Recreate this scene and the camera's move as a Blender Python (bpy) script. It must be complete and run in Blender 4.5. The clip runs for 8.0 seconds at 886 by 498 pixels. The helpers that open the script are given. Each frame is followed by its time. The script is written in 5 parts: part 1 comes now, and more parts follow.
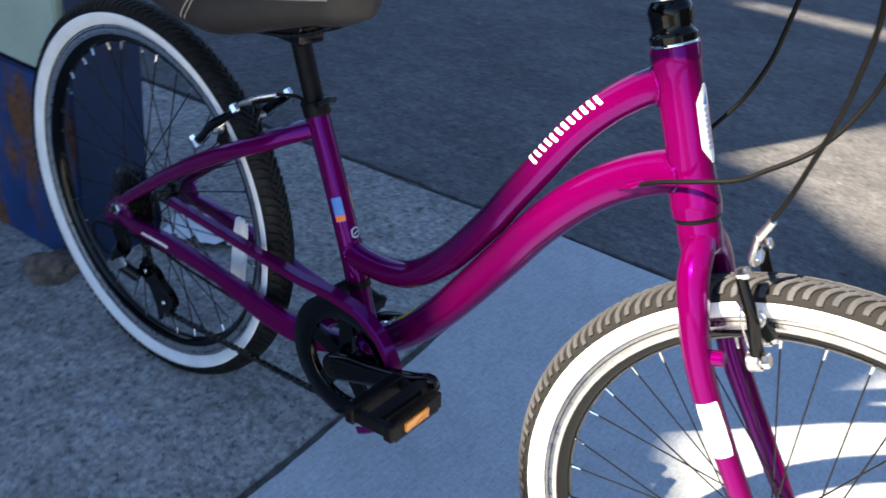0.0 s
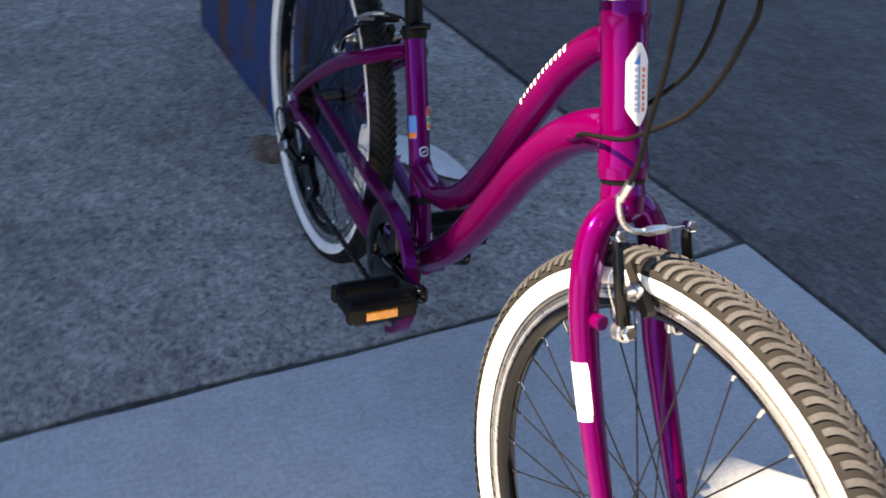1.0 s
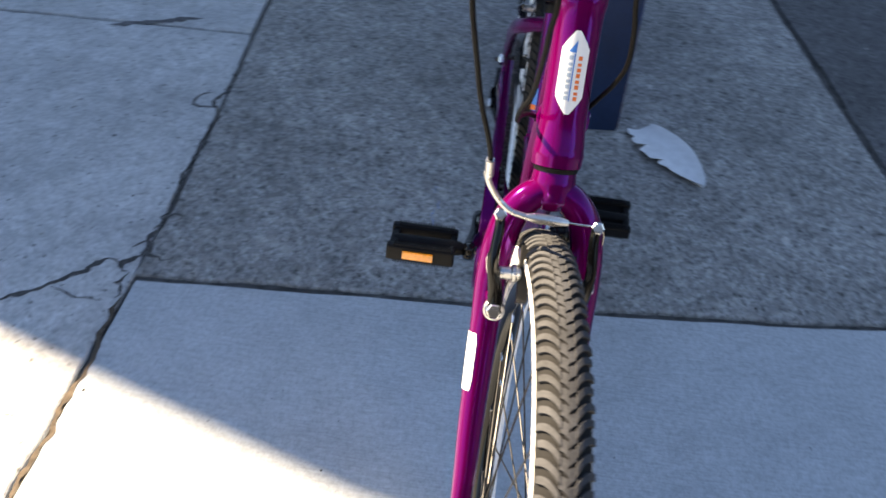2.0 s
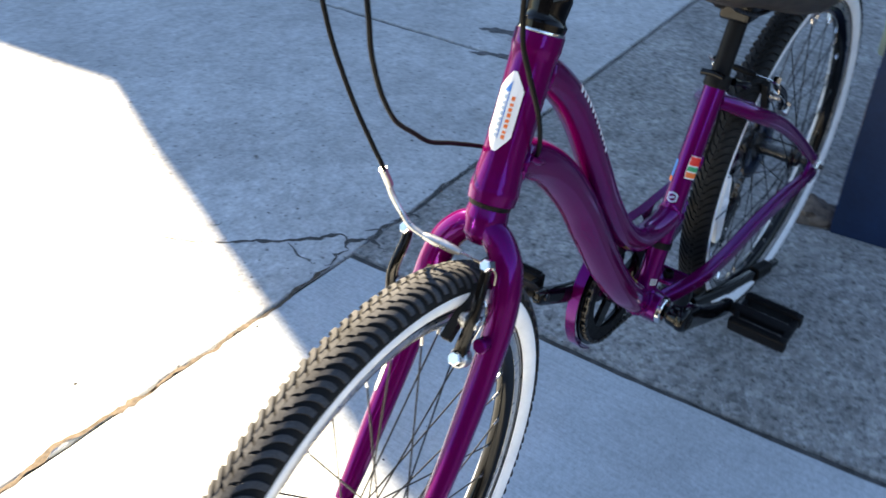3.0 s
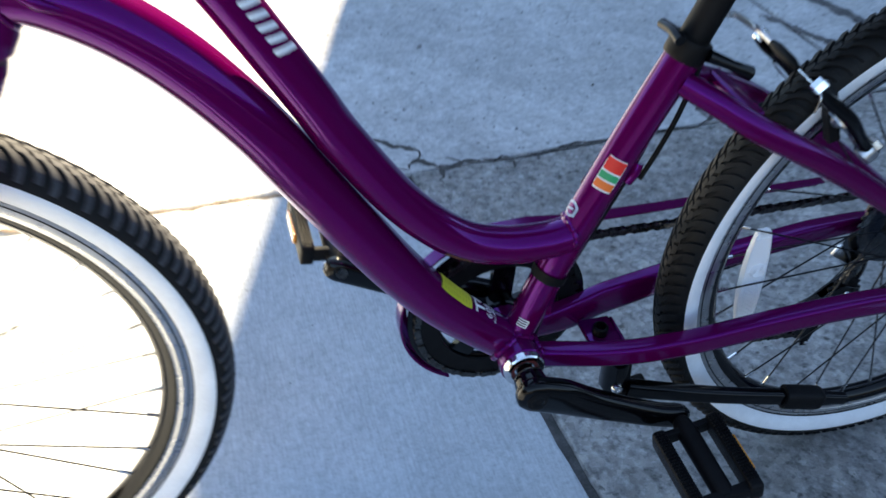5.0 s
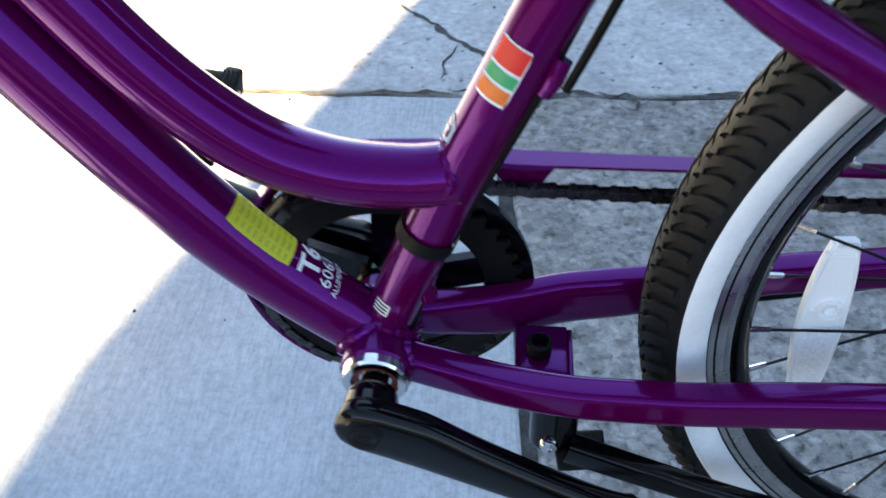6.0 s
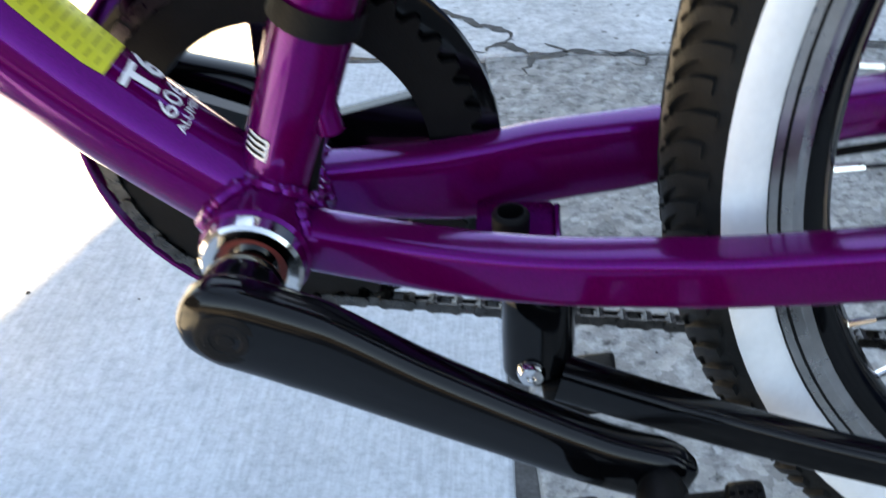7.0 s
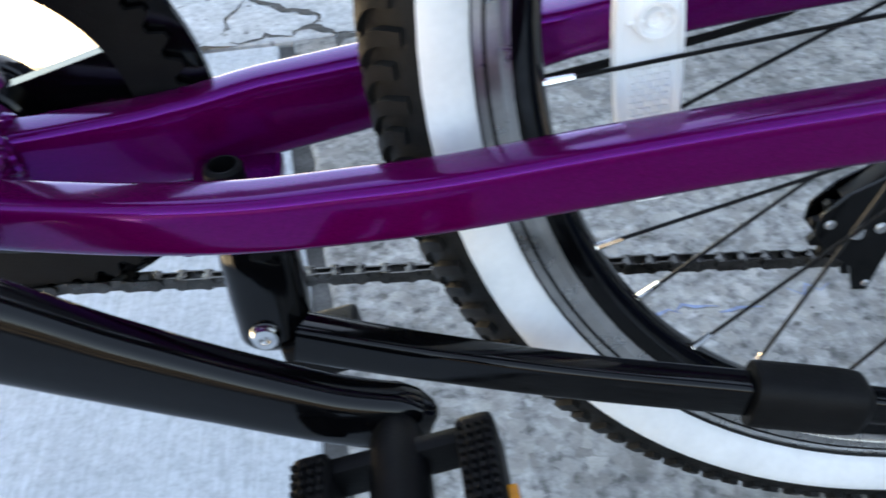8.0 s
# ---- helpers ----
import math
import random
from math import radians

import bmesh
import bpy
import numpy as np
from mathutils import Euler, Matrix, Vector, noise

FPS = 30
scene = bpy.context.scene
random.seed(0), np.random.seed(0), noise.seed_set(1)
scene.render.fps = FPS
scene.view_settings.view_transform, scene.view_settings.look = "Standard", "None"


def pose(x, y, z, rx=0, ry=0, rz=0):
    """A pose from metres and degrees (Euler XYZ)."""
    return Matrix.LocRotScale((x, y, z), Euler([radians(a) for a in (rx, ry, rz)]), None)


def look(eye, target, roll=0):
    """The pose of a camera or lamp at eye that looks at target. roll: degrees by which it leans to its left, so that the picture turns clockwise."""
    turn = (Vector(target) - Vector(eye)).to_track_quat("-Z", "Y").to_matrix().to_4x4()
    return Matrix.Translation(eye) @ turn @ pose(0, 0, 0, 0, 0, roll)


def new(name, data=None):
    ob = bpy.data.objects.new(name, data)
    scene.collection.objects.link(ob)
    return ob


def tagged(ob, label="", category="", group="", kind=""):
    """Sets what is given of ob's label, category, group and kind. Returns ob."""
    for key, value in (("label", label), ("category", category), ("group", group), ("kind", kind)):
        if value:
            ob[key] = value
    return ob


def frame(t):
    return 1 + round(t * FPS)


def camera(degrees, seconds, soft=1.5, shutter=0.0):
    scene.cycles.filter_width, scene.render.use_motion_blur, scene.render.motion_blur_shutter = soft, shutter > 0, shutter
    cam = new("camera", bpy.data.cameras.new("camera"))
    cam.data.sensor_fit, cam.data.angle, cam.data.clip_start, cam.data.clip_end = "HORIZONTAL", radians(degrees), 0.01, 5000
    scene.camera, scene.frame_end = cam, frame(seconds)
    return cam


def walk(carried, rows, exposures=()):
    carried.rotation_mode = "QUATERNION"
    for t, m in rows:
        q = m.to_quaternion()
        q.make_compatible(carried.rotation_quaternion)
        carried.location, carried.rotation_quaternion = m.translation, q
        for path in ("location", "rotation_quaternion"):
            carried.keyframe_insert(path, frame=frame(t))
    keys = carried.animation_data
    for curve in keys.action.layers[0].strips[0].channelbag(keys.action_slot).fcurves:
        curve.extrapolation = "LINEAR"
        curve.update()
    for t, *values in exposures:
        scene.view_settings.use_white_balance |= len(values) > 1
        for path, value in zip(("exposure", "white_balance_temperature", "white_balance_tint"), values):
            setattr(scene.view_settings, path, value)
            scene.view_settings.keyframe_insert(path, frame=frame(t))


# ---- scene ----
cam = camera(51.7, 8.0, soft=1.6, shutter=0.4)
PATH = [
    (0, 1.1613, -0.8500, 1.0955, 59.51, -6.54, 37.81),
    (0.5, 1.3853, -0.7646, 1.1050, 58.61, -8.16, 51.41),
    (1, 1.5461, -0.5496, 1.1208, 55.57, -7.47, 66.20),
    (1.2, 1.5848, -0.4470, 1.1248, 54.32, -6.86, 72.20),
    (2.3, 1.7010, 0.1298, 1.2041, 51.36, -2.48, 107.39),
    (2.5, 1.6771, 0.2660, 1.2099, 51.93, -1.10, 114.94),
    (3, 1.5403, 0.4729, 1.1907, 54.09, -0.05, 129.57),
    (3.5, 1.4094, 0.6680, 1.2192, 55.46, 0.50, 141.02),
    (4, 1.2132, 0.7716, 1.1878, 55.55, 1.08, 149.01),
    (4.5, 0.9603, 0.7828, 1.1038, 54.28, 0.79, 157.13),
    (5, 0.7524, 0.6338, 0.9710, 50.48, -1.51, 164.32),
    (5.2, 0.6731, 0.5673, 0.9211, 48.13, -1.80, 167.63),
    (6.3, 0.3804, 0.3699, 0.6733, 47.18, 0.69, -173.87),
    (6.5, 0.3843, 0.3492, 0.6292, 48.32, 0.52, -174.52),
    (7, 0.3750, 0.3266, 0.5135, 52.10, 2.46, -176.56),
    (7.5, 0.3390, 0.3163, 0.4791, 52.18, 3.99, 179.91),
    (8, 0.3064, 0.3208, 0.4759, 51.74, 3.27, 173.98),
]
EXPOSURES = [(0.0, 2.30, 6450, 13), (0.5, 2.33, 7050, 16), (1.2, 2.30, 7600, 19), (2.3, 2.58, 7400, 13), (3.0, 2.83, 7200, 11), (4.5, 2.90, 7200, 10), (5.2, 3.02, 7300, 10), (6.3, 3.66, 8900, 11), (8.0, 4.05, 10400, 13)]
walk(cam, [(t, pose(x, y, z, rx, ry, rz)) for t, x, y, z, rx, ry, rz in PATH], EXPOSURES)

# ---- sky and sun ----
SUN_FROM = Vector((-0.516, -1.34, 1.0)).normalized()
world = bpy.data.worlds.new("sky")
scene.world = world
world.use_nodes = True
wn = world.node_tree.nodes
sky = wn.new("ShaderNodeTexSky")
sky.sky_type, sky.sun_disc = "NISHITA", False
sky.air_density, sky.dust_density, sky.ozone_density = 1.0, 0.05, 2.4
sky.sun_elevation = math.asin(SUN_FROM.z)
sky.sun_rotation = math.atan2(SUN_FROM.x, SUN_FROM.y)
world.node_tree.links.new(sky.outputs[0], wn["Background"].inputs[0])
wn["Background"].inputs[1].default_value = 0.056
sun_data = bpy.data.lights.new("sun", "SUN")
sun_data.energy, sun_data.angle, sun_data.color = 5.0, radians(0.55), (1.0, 0.86, 0.63)
sun = new("sun", sun_data)
sun.matrix_world = look((-6, -15, 12), (-6 - SUN_FROM.x, -15 - SUN_FROM.y, 12 - SUN_FROM.z))

# ---- materials ----


def node_material(name):
    m = bpy.data.materials.new(name)
    m.use_nodes = True
    nt = m.node_tree
    return m, nt, nt.nodes["Principled BSDF"]


def ramp(nt, source, stops):
    r = nt.nodes.new("ShaderNodeValToRGB")
    els = r.color_ramp.elements
    while len(els) < len(stops):
        els.new(0.5)
    for el, (p, c) in zip(els, stops):
        el.position = p
        el.color = (*c, 1) if isinstance(c, tuple) else (c, c, c, 1)
    nt.links.new(source, r.inputs[0])
    return r.outputs[0]


def noise_tex(nt, scale, detail=3.0, stretch=None, rough=0.55):
    co = nt.nodes.new("ShaderNodeTexCoord")
    n = nt.nodes.new("ShaderNodeTexNoise")
    n.inputs["Scale"].default_value, n.inputs["Detail"].default_value, n.inputs["Roughness"].default_value = scale, detail, rough
    if stretch:
        mp = nt.nodes.new("ShaderNodeMapping")
        mp.inputs["Scale"].default_value = stretch
        nt.links.new(co.outputs["Object"], mp.inputs[0])
        nt.links.new(mp.outputs[0], n.inputs["Vector"])
    else:
        nt.links.new(co.outputs["Object"], n.inputs["Vector"])
    return n.outputs["Fac"]


def cells(nt, scale, feature="F1"):
    co = nt.nodes.new("ShaderNodeTexCoord")
    v = nt.nodes.new("ShaderNodeTexVoronoi")
    v.feature = feature
    v.inputs["Scale"].default_value = scale
    nt.links.new(co.outputs["Object"], v.inputs["Vector"])
    return v


def mix(nt, a, b, fac, mode="MIX"):
    x = nt.nodes.new("ShaderNodeMix")
    x.data_type, x.blend_type = "RGBA", mode
    for i, v in ((0, fac), (6, a), (7, b)):
        if hasattr(v, "is_linked"):
            nt.links.new(v, x.inputs[i])
        elif i == 0:
            x.inputs[0].default_value = v
        else:
            x.inputs[i].default_value = (*v, 1)
    return x.outputs[2]


def bump(nt, bsdf, height, strength, distance):
    b = nt.nodes.new("ShaderNodeBump")
    b.inputs["Strength"].default_value, b.inputs["Distance"].default_value = strength, distance
    nt.links.new(height, b.inputs["Height"])
    nt.links.new(b.outputs[0], bsdf.inputs["Normal"])


def plain(name, color, rough=0.5, metal=0.0, coat=0.0, vary=0.15, scale=60.0, relief=0.0, relief_scale=900.0, stretch=None, spec=0.5):
    """A surface with grain and slight wear: two scales of tone, uneven gloss and fine relief."""
    m, nt, b = node_material(name)
    lo, hi = tuple(c * (1 - vary) for c in color), tuple(min(1, c * (1 + vary)) for c in color)
    big = ramp(nt, noise_tex(nt, scale, 4, stretch), [(0.3, lo), (0.7, hi)])
    fine = ramp(nt, noise_tex(nt, scale * 11, 2), [(0.3, 1 - vary * 0.7), (0.7, 1.0)])
    nt.links.new(mix(nt, big, fine, 1.0, "MULTIPLY"), b.inputs["Base Color"])
    nt.links.new(ramp(nt, noise_tex(nt, scale * 1.7, 5), [(0.25, max(0.02, rough - 0.09)), (0.75, min(1, rough + 0.09))]), b.inputs["Roughness"])
    b.inputs["Metallic"].default_value, b.inputs["Coat Weight"].default_value = metal, coat
    b.inputs["Coat Roughness"].default_value, b.inputs["Specular IOR Level"].default_value = 0.06, spec
    if relief:
        bump(nt, b, noise_tex(nt, relief_scale, 3), relief, 0.001)
    return m


def warped(nt, scale, amount):
    """Object coordinates pushed about by noise, so that cells lose their roundness."""
    co = nt.nodes.new("ShaderNodeTexCoord")
    n = nt.nodes.new("ShaderNodeTexNoise")
    n.inputs["Scale"].default_value, n.inputs["Detail"].default_value = scale, 3
    nt.links.new(co.outputs["Object"], n.inputs["Vector"])
    ad = nt.nodes.new("ShaderNodeVectorMath")
    ad.operation = "MULTIPLY_ADD"
    ad.inputs[1].default_value = (amount, amount, amount)
    nt.links.new(n.outputs["Color"], ad.inputs[0])
    nt.links.new(co.outputs["Object"], ad.inputs[2])
    return ad.outputs[0]


def aggregate(name, color, stone, scale, contrast, stain, relief, speck=0.86):
    """Weathered paving: fine mottled grains in cement, sparse pale specks and dark pits, broad stains."""
    m, nt, b = node_material(name)

    def tone(k):
        return tuple(min(1.0, c * k) for c in color)

    base = ramp(nt, noise_tex(nt, scale, 5, rough=0.62), [(0.30, tone(1 - contrast)), (0.50, tone(1.0)), (0.72, tone(1 + contrast * 0.9))])
    at = warped(nt, scale * 1.3, 1.2 / scale)
    v = cells(nt, scale * 1.15)
    nt.links.new(at, v.inputs["Vector"])
    pick = nt.nodes.new("ShaderNodeSeparateColor")
    nt.links.new(v.outputs["Color"], pick.inputs[0])
    grains = ramp(nt, pick.outputs[0], [(0.0, tuple(c * 0.72 for c in stone)), (0.5, stone), (1.0, tuple(min(1, c * 1.3) for c in stone))])
    col = mix(nt, base, grains, ramp(nt, pick.outputs[1], [(0.45, 0.0), (0.75, contrast * 1.5)]))
    w = cells(nt, scale * 0.62)
    nt.links.new(at, w.inputs["Vector"])
    chip = nt.nodes.new("ShaderNodeSeparateColor")
    nt.links.new(w.outputs["Color"], chip.inputs[0])
    round_ = ramp(nt, w.outputs["Distance"], [(0.14, 1.0), (0.28, 0.0)])
    pale = mix(nt, (0, 0, 0), round_, ramp(nt, chip.outputs[0], [(speck, 0.0), (speck + 0.03, 0.75)]))
    col = mix(nt, col, tuple(min(0.85, c * 1.7 + 0.1) for c in stone), pale)
    dark = mix(nt, (1, 1, 1), ramp(nt, w.outputs["Distance"], [(0.12, 0.35), (0.30, 1.0)]), ramp(nt, chip.outputs[1], [(0.84, 0.0), (0.87, 1.0)]))
    big = cells(nt, scale * 0.36)
    nt.links.new(at, big.inputs["Vector"])
    lot = nt.nodes.new("ShaderNodeSeparateColor")
    nt.links.new(big.outputs["Color"], lot.inputs[0])
    pebble = ramp(nt, big.outputs["Distance"], [(0.13, 1.0), (0.22, 0.0)])
    col = mix(nt, col, tuple(min(0.85, c * 1.5 + 0.12) for c in stone), mix(nt, (0, 0, 0), pebble, ramp(nt, lot.outputs[0], [(0.88, 0.0), (0.91, contrast)])))
    hole = mix(nt, (1, 1, 1), ramp(nt, big.outputs["Distance"], [(0.14, 0.42), (0.30, 1.0)]), ramp(nt, lot.outputs[1], [(0.86, 0.0), (0.90, contrast * 1.2)]))
    broad = ramp(nt, noise_tex(nt, 2.4, 6), [(0.3, 1 - stain), (0.68, 1.0)])
    mid = ramp(nt, noise_tex(nt, 13, 6), [(0.3, 1 - stain * 0.8), (0.7, 1.0)])
    patchy = ramp(nt, noise_tex(nt, 36, 5, rough=0.65), [(0.32, 1 - stain), (0.62, 1.0)])
    pits = ramp(nt, noise_tex(nt, scale * 0.45, 3), [(0.27, 0.40), (0.34, 1.0)])
    sand = ramp(nt, noise_tex(nt, 420, 3, rough=0.7), [(0.3, 0.84), (0.65, 1.0)])
    for layer in (dark, hole, broad, mid, patchy, pits, sand):
        col = mix(nt, col, layer, 1.0, "MULTIPLY")
    nt.links.new(col, b.inputs["Base Color"])
    b.inputs["Roughness"].default_value = 0.88
    h = mix(nt, noise_tex(nt, scale * 1.6, 6, rough=0.7), pits, 0.35)
    bump(nt, b, h, relief, 0.004)
    return m


def brushed_cement(name, color):
    m, nt, b = node_material(name)
    lines = ramp(nt, noise_tex(nt, 30, 4, (9.0, 0.7, 1.0), 0.65), [(0.30, 0.80), (0.62, 1.0)])
    broad = ramp(nt, noise_tex(nt, 2.2, 5), [(0.3, tuple(c * 0.88 for c in color)), (0.7, color)])
    blotch = ramp(nt, noise_tex(nt, 14, 5), [(0.25, 0.88), (0.6, 1.0)])
    mottle = ramp(nt, noise_tex(nt, 100, 5, rough=0.7), [(0.32, 0.76), (0.60, 1.0)])
    grit = ramp(nt, noise_tex(nt, 240, 3), [(0.30, 0.88), (0.52, 1.0)])
    spots = ramp(nt, noise_tex(nt, 48, 2), [(0.22, 0.55), (0.27, 1.0)])
    col = broad
    for layer in (lines, blotch, mottle, grit, spots):
        col = mix(nt, col, layer, 1.0, "MULTIPLY")
    nt.links.new(col, b.inputs["Base Color"])
    b.inputs["Roughness"].default_value = 0.8
    bump(nt, b, mix(nt, noise_tex(nt, 30, 4, (9.0, 0.7, 1.0), 0.65), mottle, 0.4), 0.32, 0.002)
    return m


def flake_paint(name, color):
    """Metallic bicycle paint under a clear coat."""
    m, nt, b = node_material(name)
    f = cells(nt, 2600)
    tone = nt.nodes.new("ShaderNodeSeparateColor")
    nt.links.new(f.outputs["Color"], tone.inputs[0])
    col = ramp(nt, tone.outputs[0], [(0.0, tuple(c * 0.8 for c in color)), (1.0, tuple(min(1, c * 1.25) for c in color))])
    dust = ramp(nt, noise_tex(nt, 9, 6), [(0.66, 0.0), (0.9, 0.012)])
    nt.links.new(mix(nt, col, (0.4, 0.38, 0.36), dust), b.inputs["Base Color"])
    b.inputs["Metallic"].default_value, b.inputs["Roughness"].default_value = 0.20, 0.14
    b.inputs["IOR"].default_value = 1.8
    b.inputs["Specular Tint"].default_value = (0.12, 0.0, 0.9, 1)
    b.inputs["Coat Weight"].default_value, b.inputs["Coat Roughness"].default_value = 0.35, 0.02
    b.inputs["Coat IOR"].default_value = 1.36
    return m


PAINT = flake_paint("purple_paint", (0.100, 0.0001, 0.048))
BLACK = plain("black_enamel", (0.0016, 0.0017, 0.0022), 0.10, vary=0.3, spec=0.30)
SATIN = plain("black_plastic", (0.0045, 0.0045, 0.005), 0.5, spec=0.15, vary=0.3, relief=0.3)
RUBBER = plain("tyre_rubber", (0.010, 0.0097, 0.0095), 0.6, spec=0.3, vary=0.35, scale=40, relief=0.4)
TYRE_RUBBER = plain("tread_rubber", (0.011, 0.0108, 0.0105), 0.55, spec=0.22, vary=0.4, scale=30, relief=0.4)
WHITE = plain("whitewall_rubber", (0.90, 0.91, 0.92), 0.5, vary=0.07, scale=25, relief=0.15)
SILVER = plain("brushed_alloy", (0.62, 0.62, 0.62), 0.3, metal=1.0, vary=0.12)
CHROME = plain("chrome", (0.75, 0.75, 0.75), 0.12, metal=1.0, vary=0.08)
STEEL = plain("oiled_steel", (0.11, 0.104, 0.098), 0.3, metal=1.0, vary=0.4, scale=120)
SPOKE = plain("dark_spoke", (0.02, 0.02, 0.021), 0.35, metal=0.8, vary=0.2)


def sun_dust_tread():
    """Tread rubber whose pale raised ribs carry road dust and painted sunlight together; the grooves stay black."""
    m, nt, b = node_material("sun_dust_tread_rubber")

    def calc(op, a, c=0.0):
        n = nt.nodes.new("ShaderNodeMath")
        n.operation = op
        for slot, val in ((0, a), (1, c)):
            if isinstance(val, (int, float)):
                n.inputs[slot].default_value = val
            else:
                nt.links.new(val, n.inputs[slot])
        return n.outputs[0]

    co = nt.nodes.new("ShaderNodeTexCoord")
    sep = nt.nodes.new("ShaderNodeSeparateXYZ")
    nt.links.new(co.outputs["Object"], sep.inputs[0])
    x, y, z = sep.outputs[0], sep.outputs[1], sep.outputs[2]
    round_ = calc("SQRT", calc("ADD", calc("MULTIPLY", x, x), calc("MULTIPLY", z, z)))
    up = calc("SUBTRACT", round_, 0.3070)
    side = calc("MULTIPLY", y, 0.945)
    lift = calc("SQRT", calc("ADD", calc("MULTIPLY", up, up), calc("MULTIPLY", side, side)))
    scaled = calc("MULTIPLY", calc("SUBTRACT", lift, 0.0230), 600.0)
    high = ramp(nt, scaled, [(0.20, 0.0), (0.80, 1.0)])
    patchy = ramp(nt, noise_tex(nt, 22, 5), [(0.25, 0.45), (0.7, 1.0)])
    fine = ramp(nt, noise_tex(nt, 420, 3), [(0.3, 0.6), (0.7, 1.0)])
    # mask for the pale tone: dust plus sunlight put into the colour
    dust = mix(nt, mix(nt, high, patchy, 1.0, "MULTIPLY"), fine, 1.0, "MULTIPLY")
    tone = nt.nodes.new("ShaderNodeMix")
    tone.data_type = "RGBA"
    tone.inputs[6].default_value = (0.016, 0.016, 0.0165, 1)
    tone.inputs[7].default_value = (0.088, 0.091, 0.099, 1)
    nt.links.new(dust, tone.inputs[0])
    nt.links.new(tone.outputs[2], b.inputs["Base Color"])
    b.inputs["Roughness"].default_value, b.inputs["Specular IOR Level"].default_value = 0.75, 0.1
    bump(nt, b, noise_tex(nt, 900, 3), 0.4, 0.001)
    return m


SUN_DUST_TREAD = sun_dust_tread()
CABLE = plain("cable_sheath", (0.004, 0.004, 0.0042), 0.55, spec=0.12, vary=0.2)
VINYL = plain("saddle_vinyl", (0.010, 0.010, 0.012), 0.5, vary=0.2, scale=30, relief=0.5, relief_scale=1400)
TANVINYL = plain("saddle_side_vinyl", (0.028, 0.024, 0.021), 0.5, vary=0.18, scale=30, relief=0.5, relief_scale=1400)
THREAD = plain("pale_thread", (0.45, 0.40, 0.33), 0.7, vary=0.2)
DECAL = plain("white_print", (0.85, 0.85, 0.85), 0.4, vary=0.05)
PALE_PRINT = plain("pale_blue_print", (0.36, 0.46, 0.58), 0.4, vary=0.08)
BADGE_BLUE = plain("blue_print", (0.05, 0.22, 0.62), 0.4, vary=0.08)
DULLRED = plain("dull_red_seal", (0.30, 0.05, 0.04), 0.5, vary=0.3)
RED = plain("red_print", (0.78, 0.03, 0.02), 0.4, vary=0.08)
GREEN = plain("green_print", (0.02, 0.36, 0.14), 0.4, vary=0.08)
ORANGE = plain("orange_print", (0.88, 0.19, 0.03), 0.4, vary=0.08)
YELLOW = plain("yellow_sticker", (0.62, 0.60, 0.04), 0.45, vary=0.06)
OLIVE = plain("small_yellow_print", (0.38, 0.36, 0.03), 0.45, vary=0.1)
AMBER = plain("amber_reflector", (0.85, 0.30, 0.02), 0.2, coat=1.0, vary=0.15, scale=200, relief=0.6, relief_scale=500)
BLUEPAINT, nt_, b_ = node_material("blue_painted_steel")
rust_mask = ramp(nt_, noise_tex(nt_, 7.5, 8, (1.0, 1.0, 0.45), 0.66), [(0.50, 0.0), (0.60, 1.0)])
rust_col = ramp(nt_, noise_tex(nt_, 60, 5), [(0.3, (0.05, 0.022, 0.012)), (0.7, (0.20, 0.085, 0.03))])
blue_col = ramp(nt_, noise_tex(nt_, 12, 5), [(0.3, (0.010, 0.035, 0.13)), (0.7, (0.016, 0.060, 0.22))])
nt_.links.new(mix(nt_, blue_col, rust_col, rust_mask), b_.inputs["Base Color"])
nt_.links.new(ramp(nt_, rust_mask, [(0.0, 0.42), (1.0, 0.9)]), b_.inputs["Roughness"])
bump(nt_, b_, rust_mask, 0.4, 0.001)
BLUECLEAN = plain("blue_paint_sound", (0.009, 0.029, 0.085), 0.42, vary=0.25, scale=9, relief=0.2)
PALEGREEN = plain("pale_green_panel", (0.42, 0.52, 0.42), 0.5, vary=0.1, scale=8)
DIRT = plain("joint_dirt", (0.085, 0.083, 0.080), 0.95, vary=0.5, scale=30, relief=0.8, relief_scale=260)
JOINTSOIL = plain("brown_joint_soil", (0.105, 0.080, 0.058), 0.95, vary=0.5, scale=60, relief=0.8, relief_scale=260)
DARKCRACK = plain("crack_shadow_soil", (0.075, 0.073, 0.070), 0.95, vary=0.5, scale=60, relief=0.8, relief_scale=260)
BLUEMARK = plain("faded_blue_paint", (0.24, 0.32, 0.50), 0.85, vary=0.3, scale=160, relief=0.5, relief_scale=300)
PAPER = plain("white_paper_scrap", (0.72, 0.74, 0.76), 0.7, vary=0.08, scale=40, relief=0.2)
AGGREGATE = aggregate("exposed_aggregate", (0.51, 0.51, 0.50), (0.56, 0.545, 0.52), 80, 0.70, 0.42, 1.0, 0.60)
WORN = aggregate("worn_concrete", (0.68, 0.695, 0.70), (0.67, 0.675, 0.67), 95, 0.26, 0.26, 0.5, 0.90)
ASPHALT = aggregate("old_asphalt", (0.195, 0.195, 0.203), (0.205, 0.205, 0.205), 80, 0.50, 0.42, 0.9, 0.94)
CEMENT = brushed_cement("brushed_cement", (0.56, 0.602, 0.635))
CLEARLENS, nt_, b_ = node_material("clear_reflector")
b_.inputs["Base Color"].default_value = (0.95, 0.96, 0.97, 1)
b_.inputs["Roughness"].default_value, b_.inputs["Transmission Weight"].default_value = 0.35, 0.0
b_.inputs["Coat Weight"].default_value = 0.4
prisms = cells(nt_, 300)
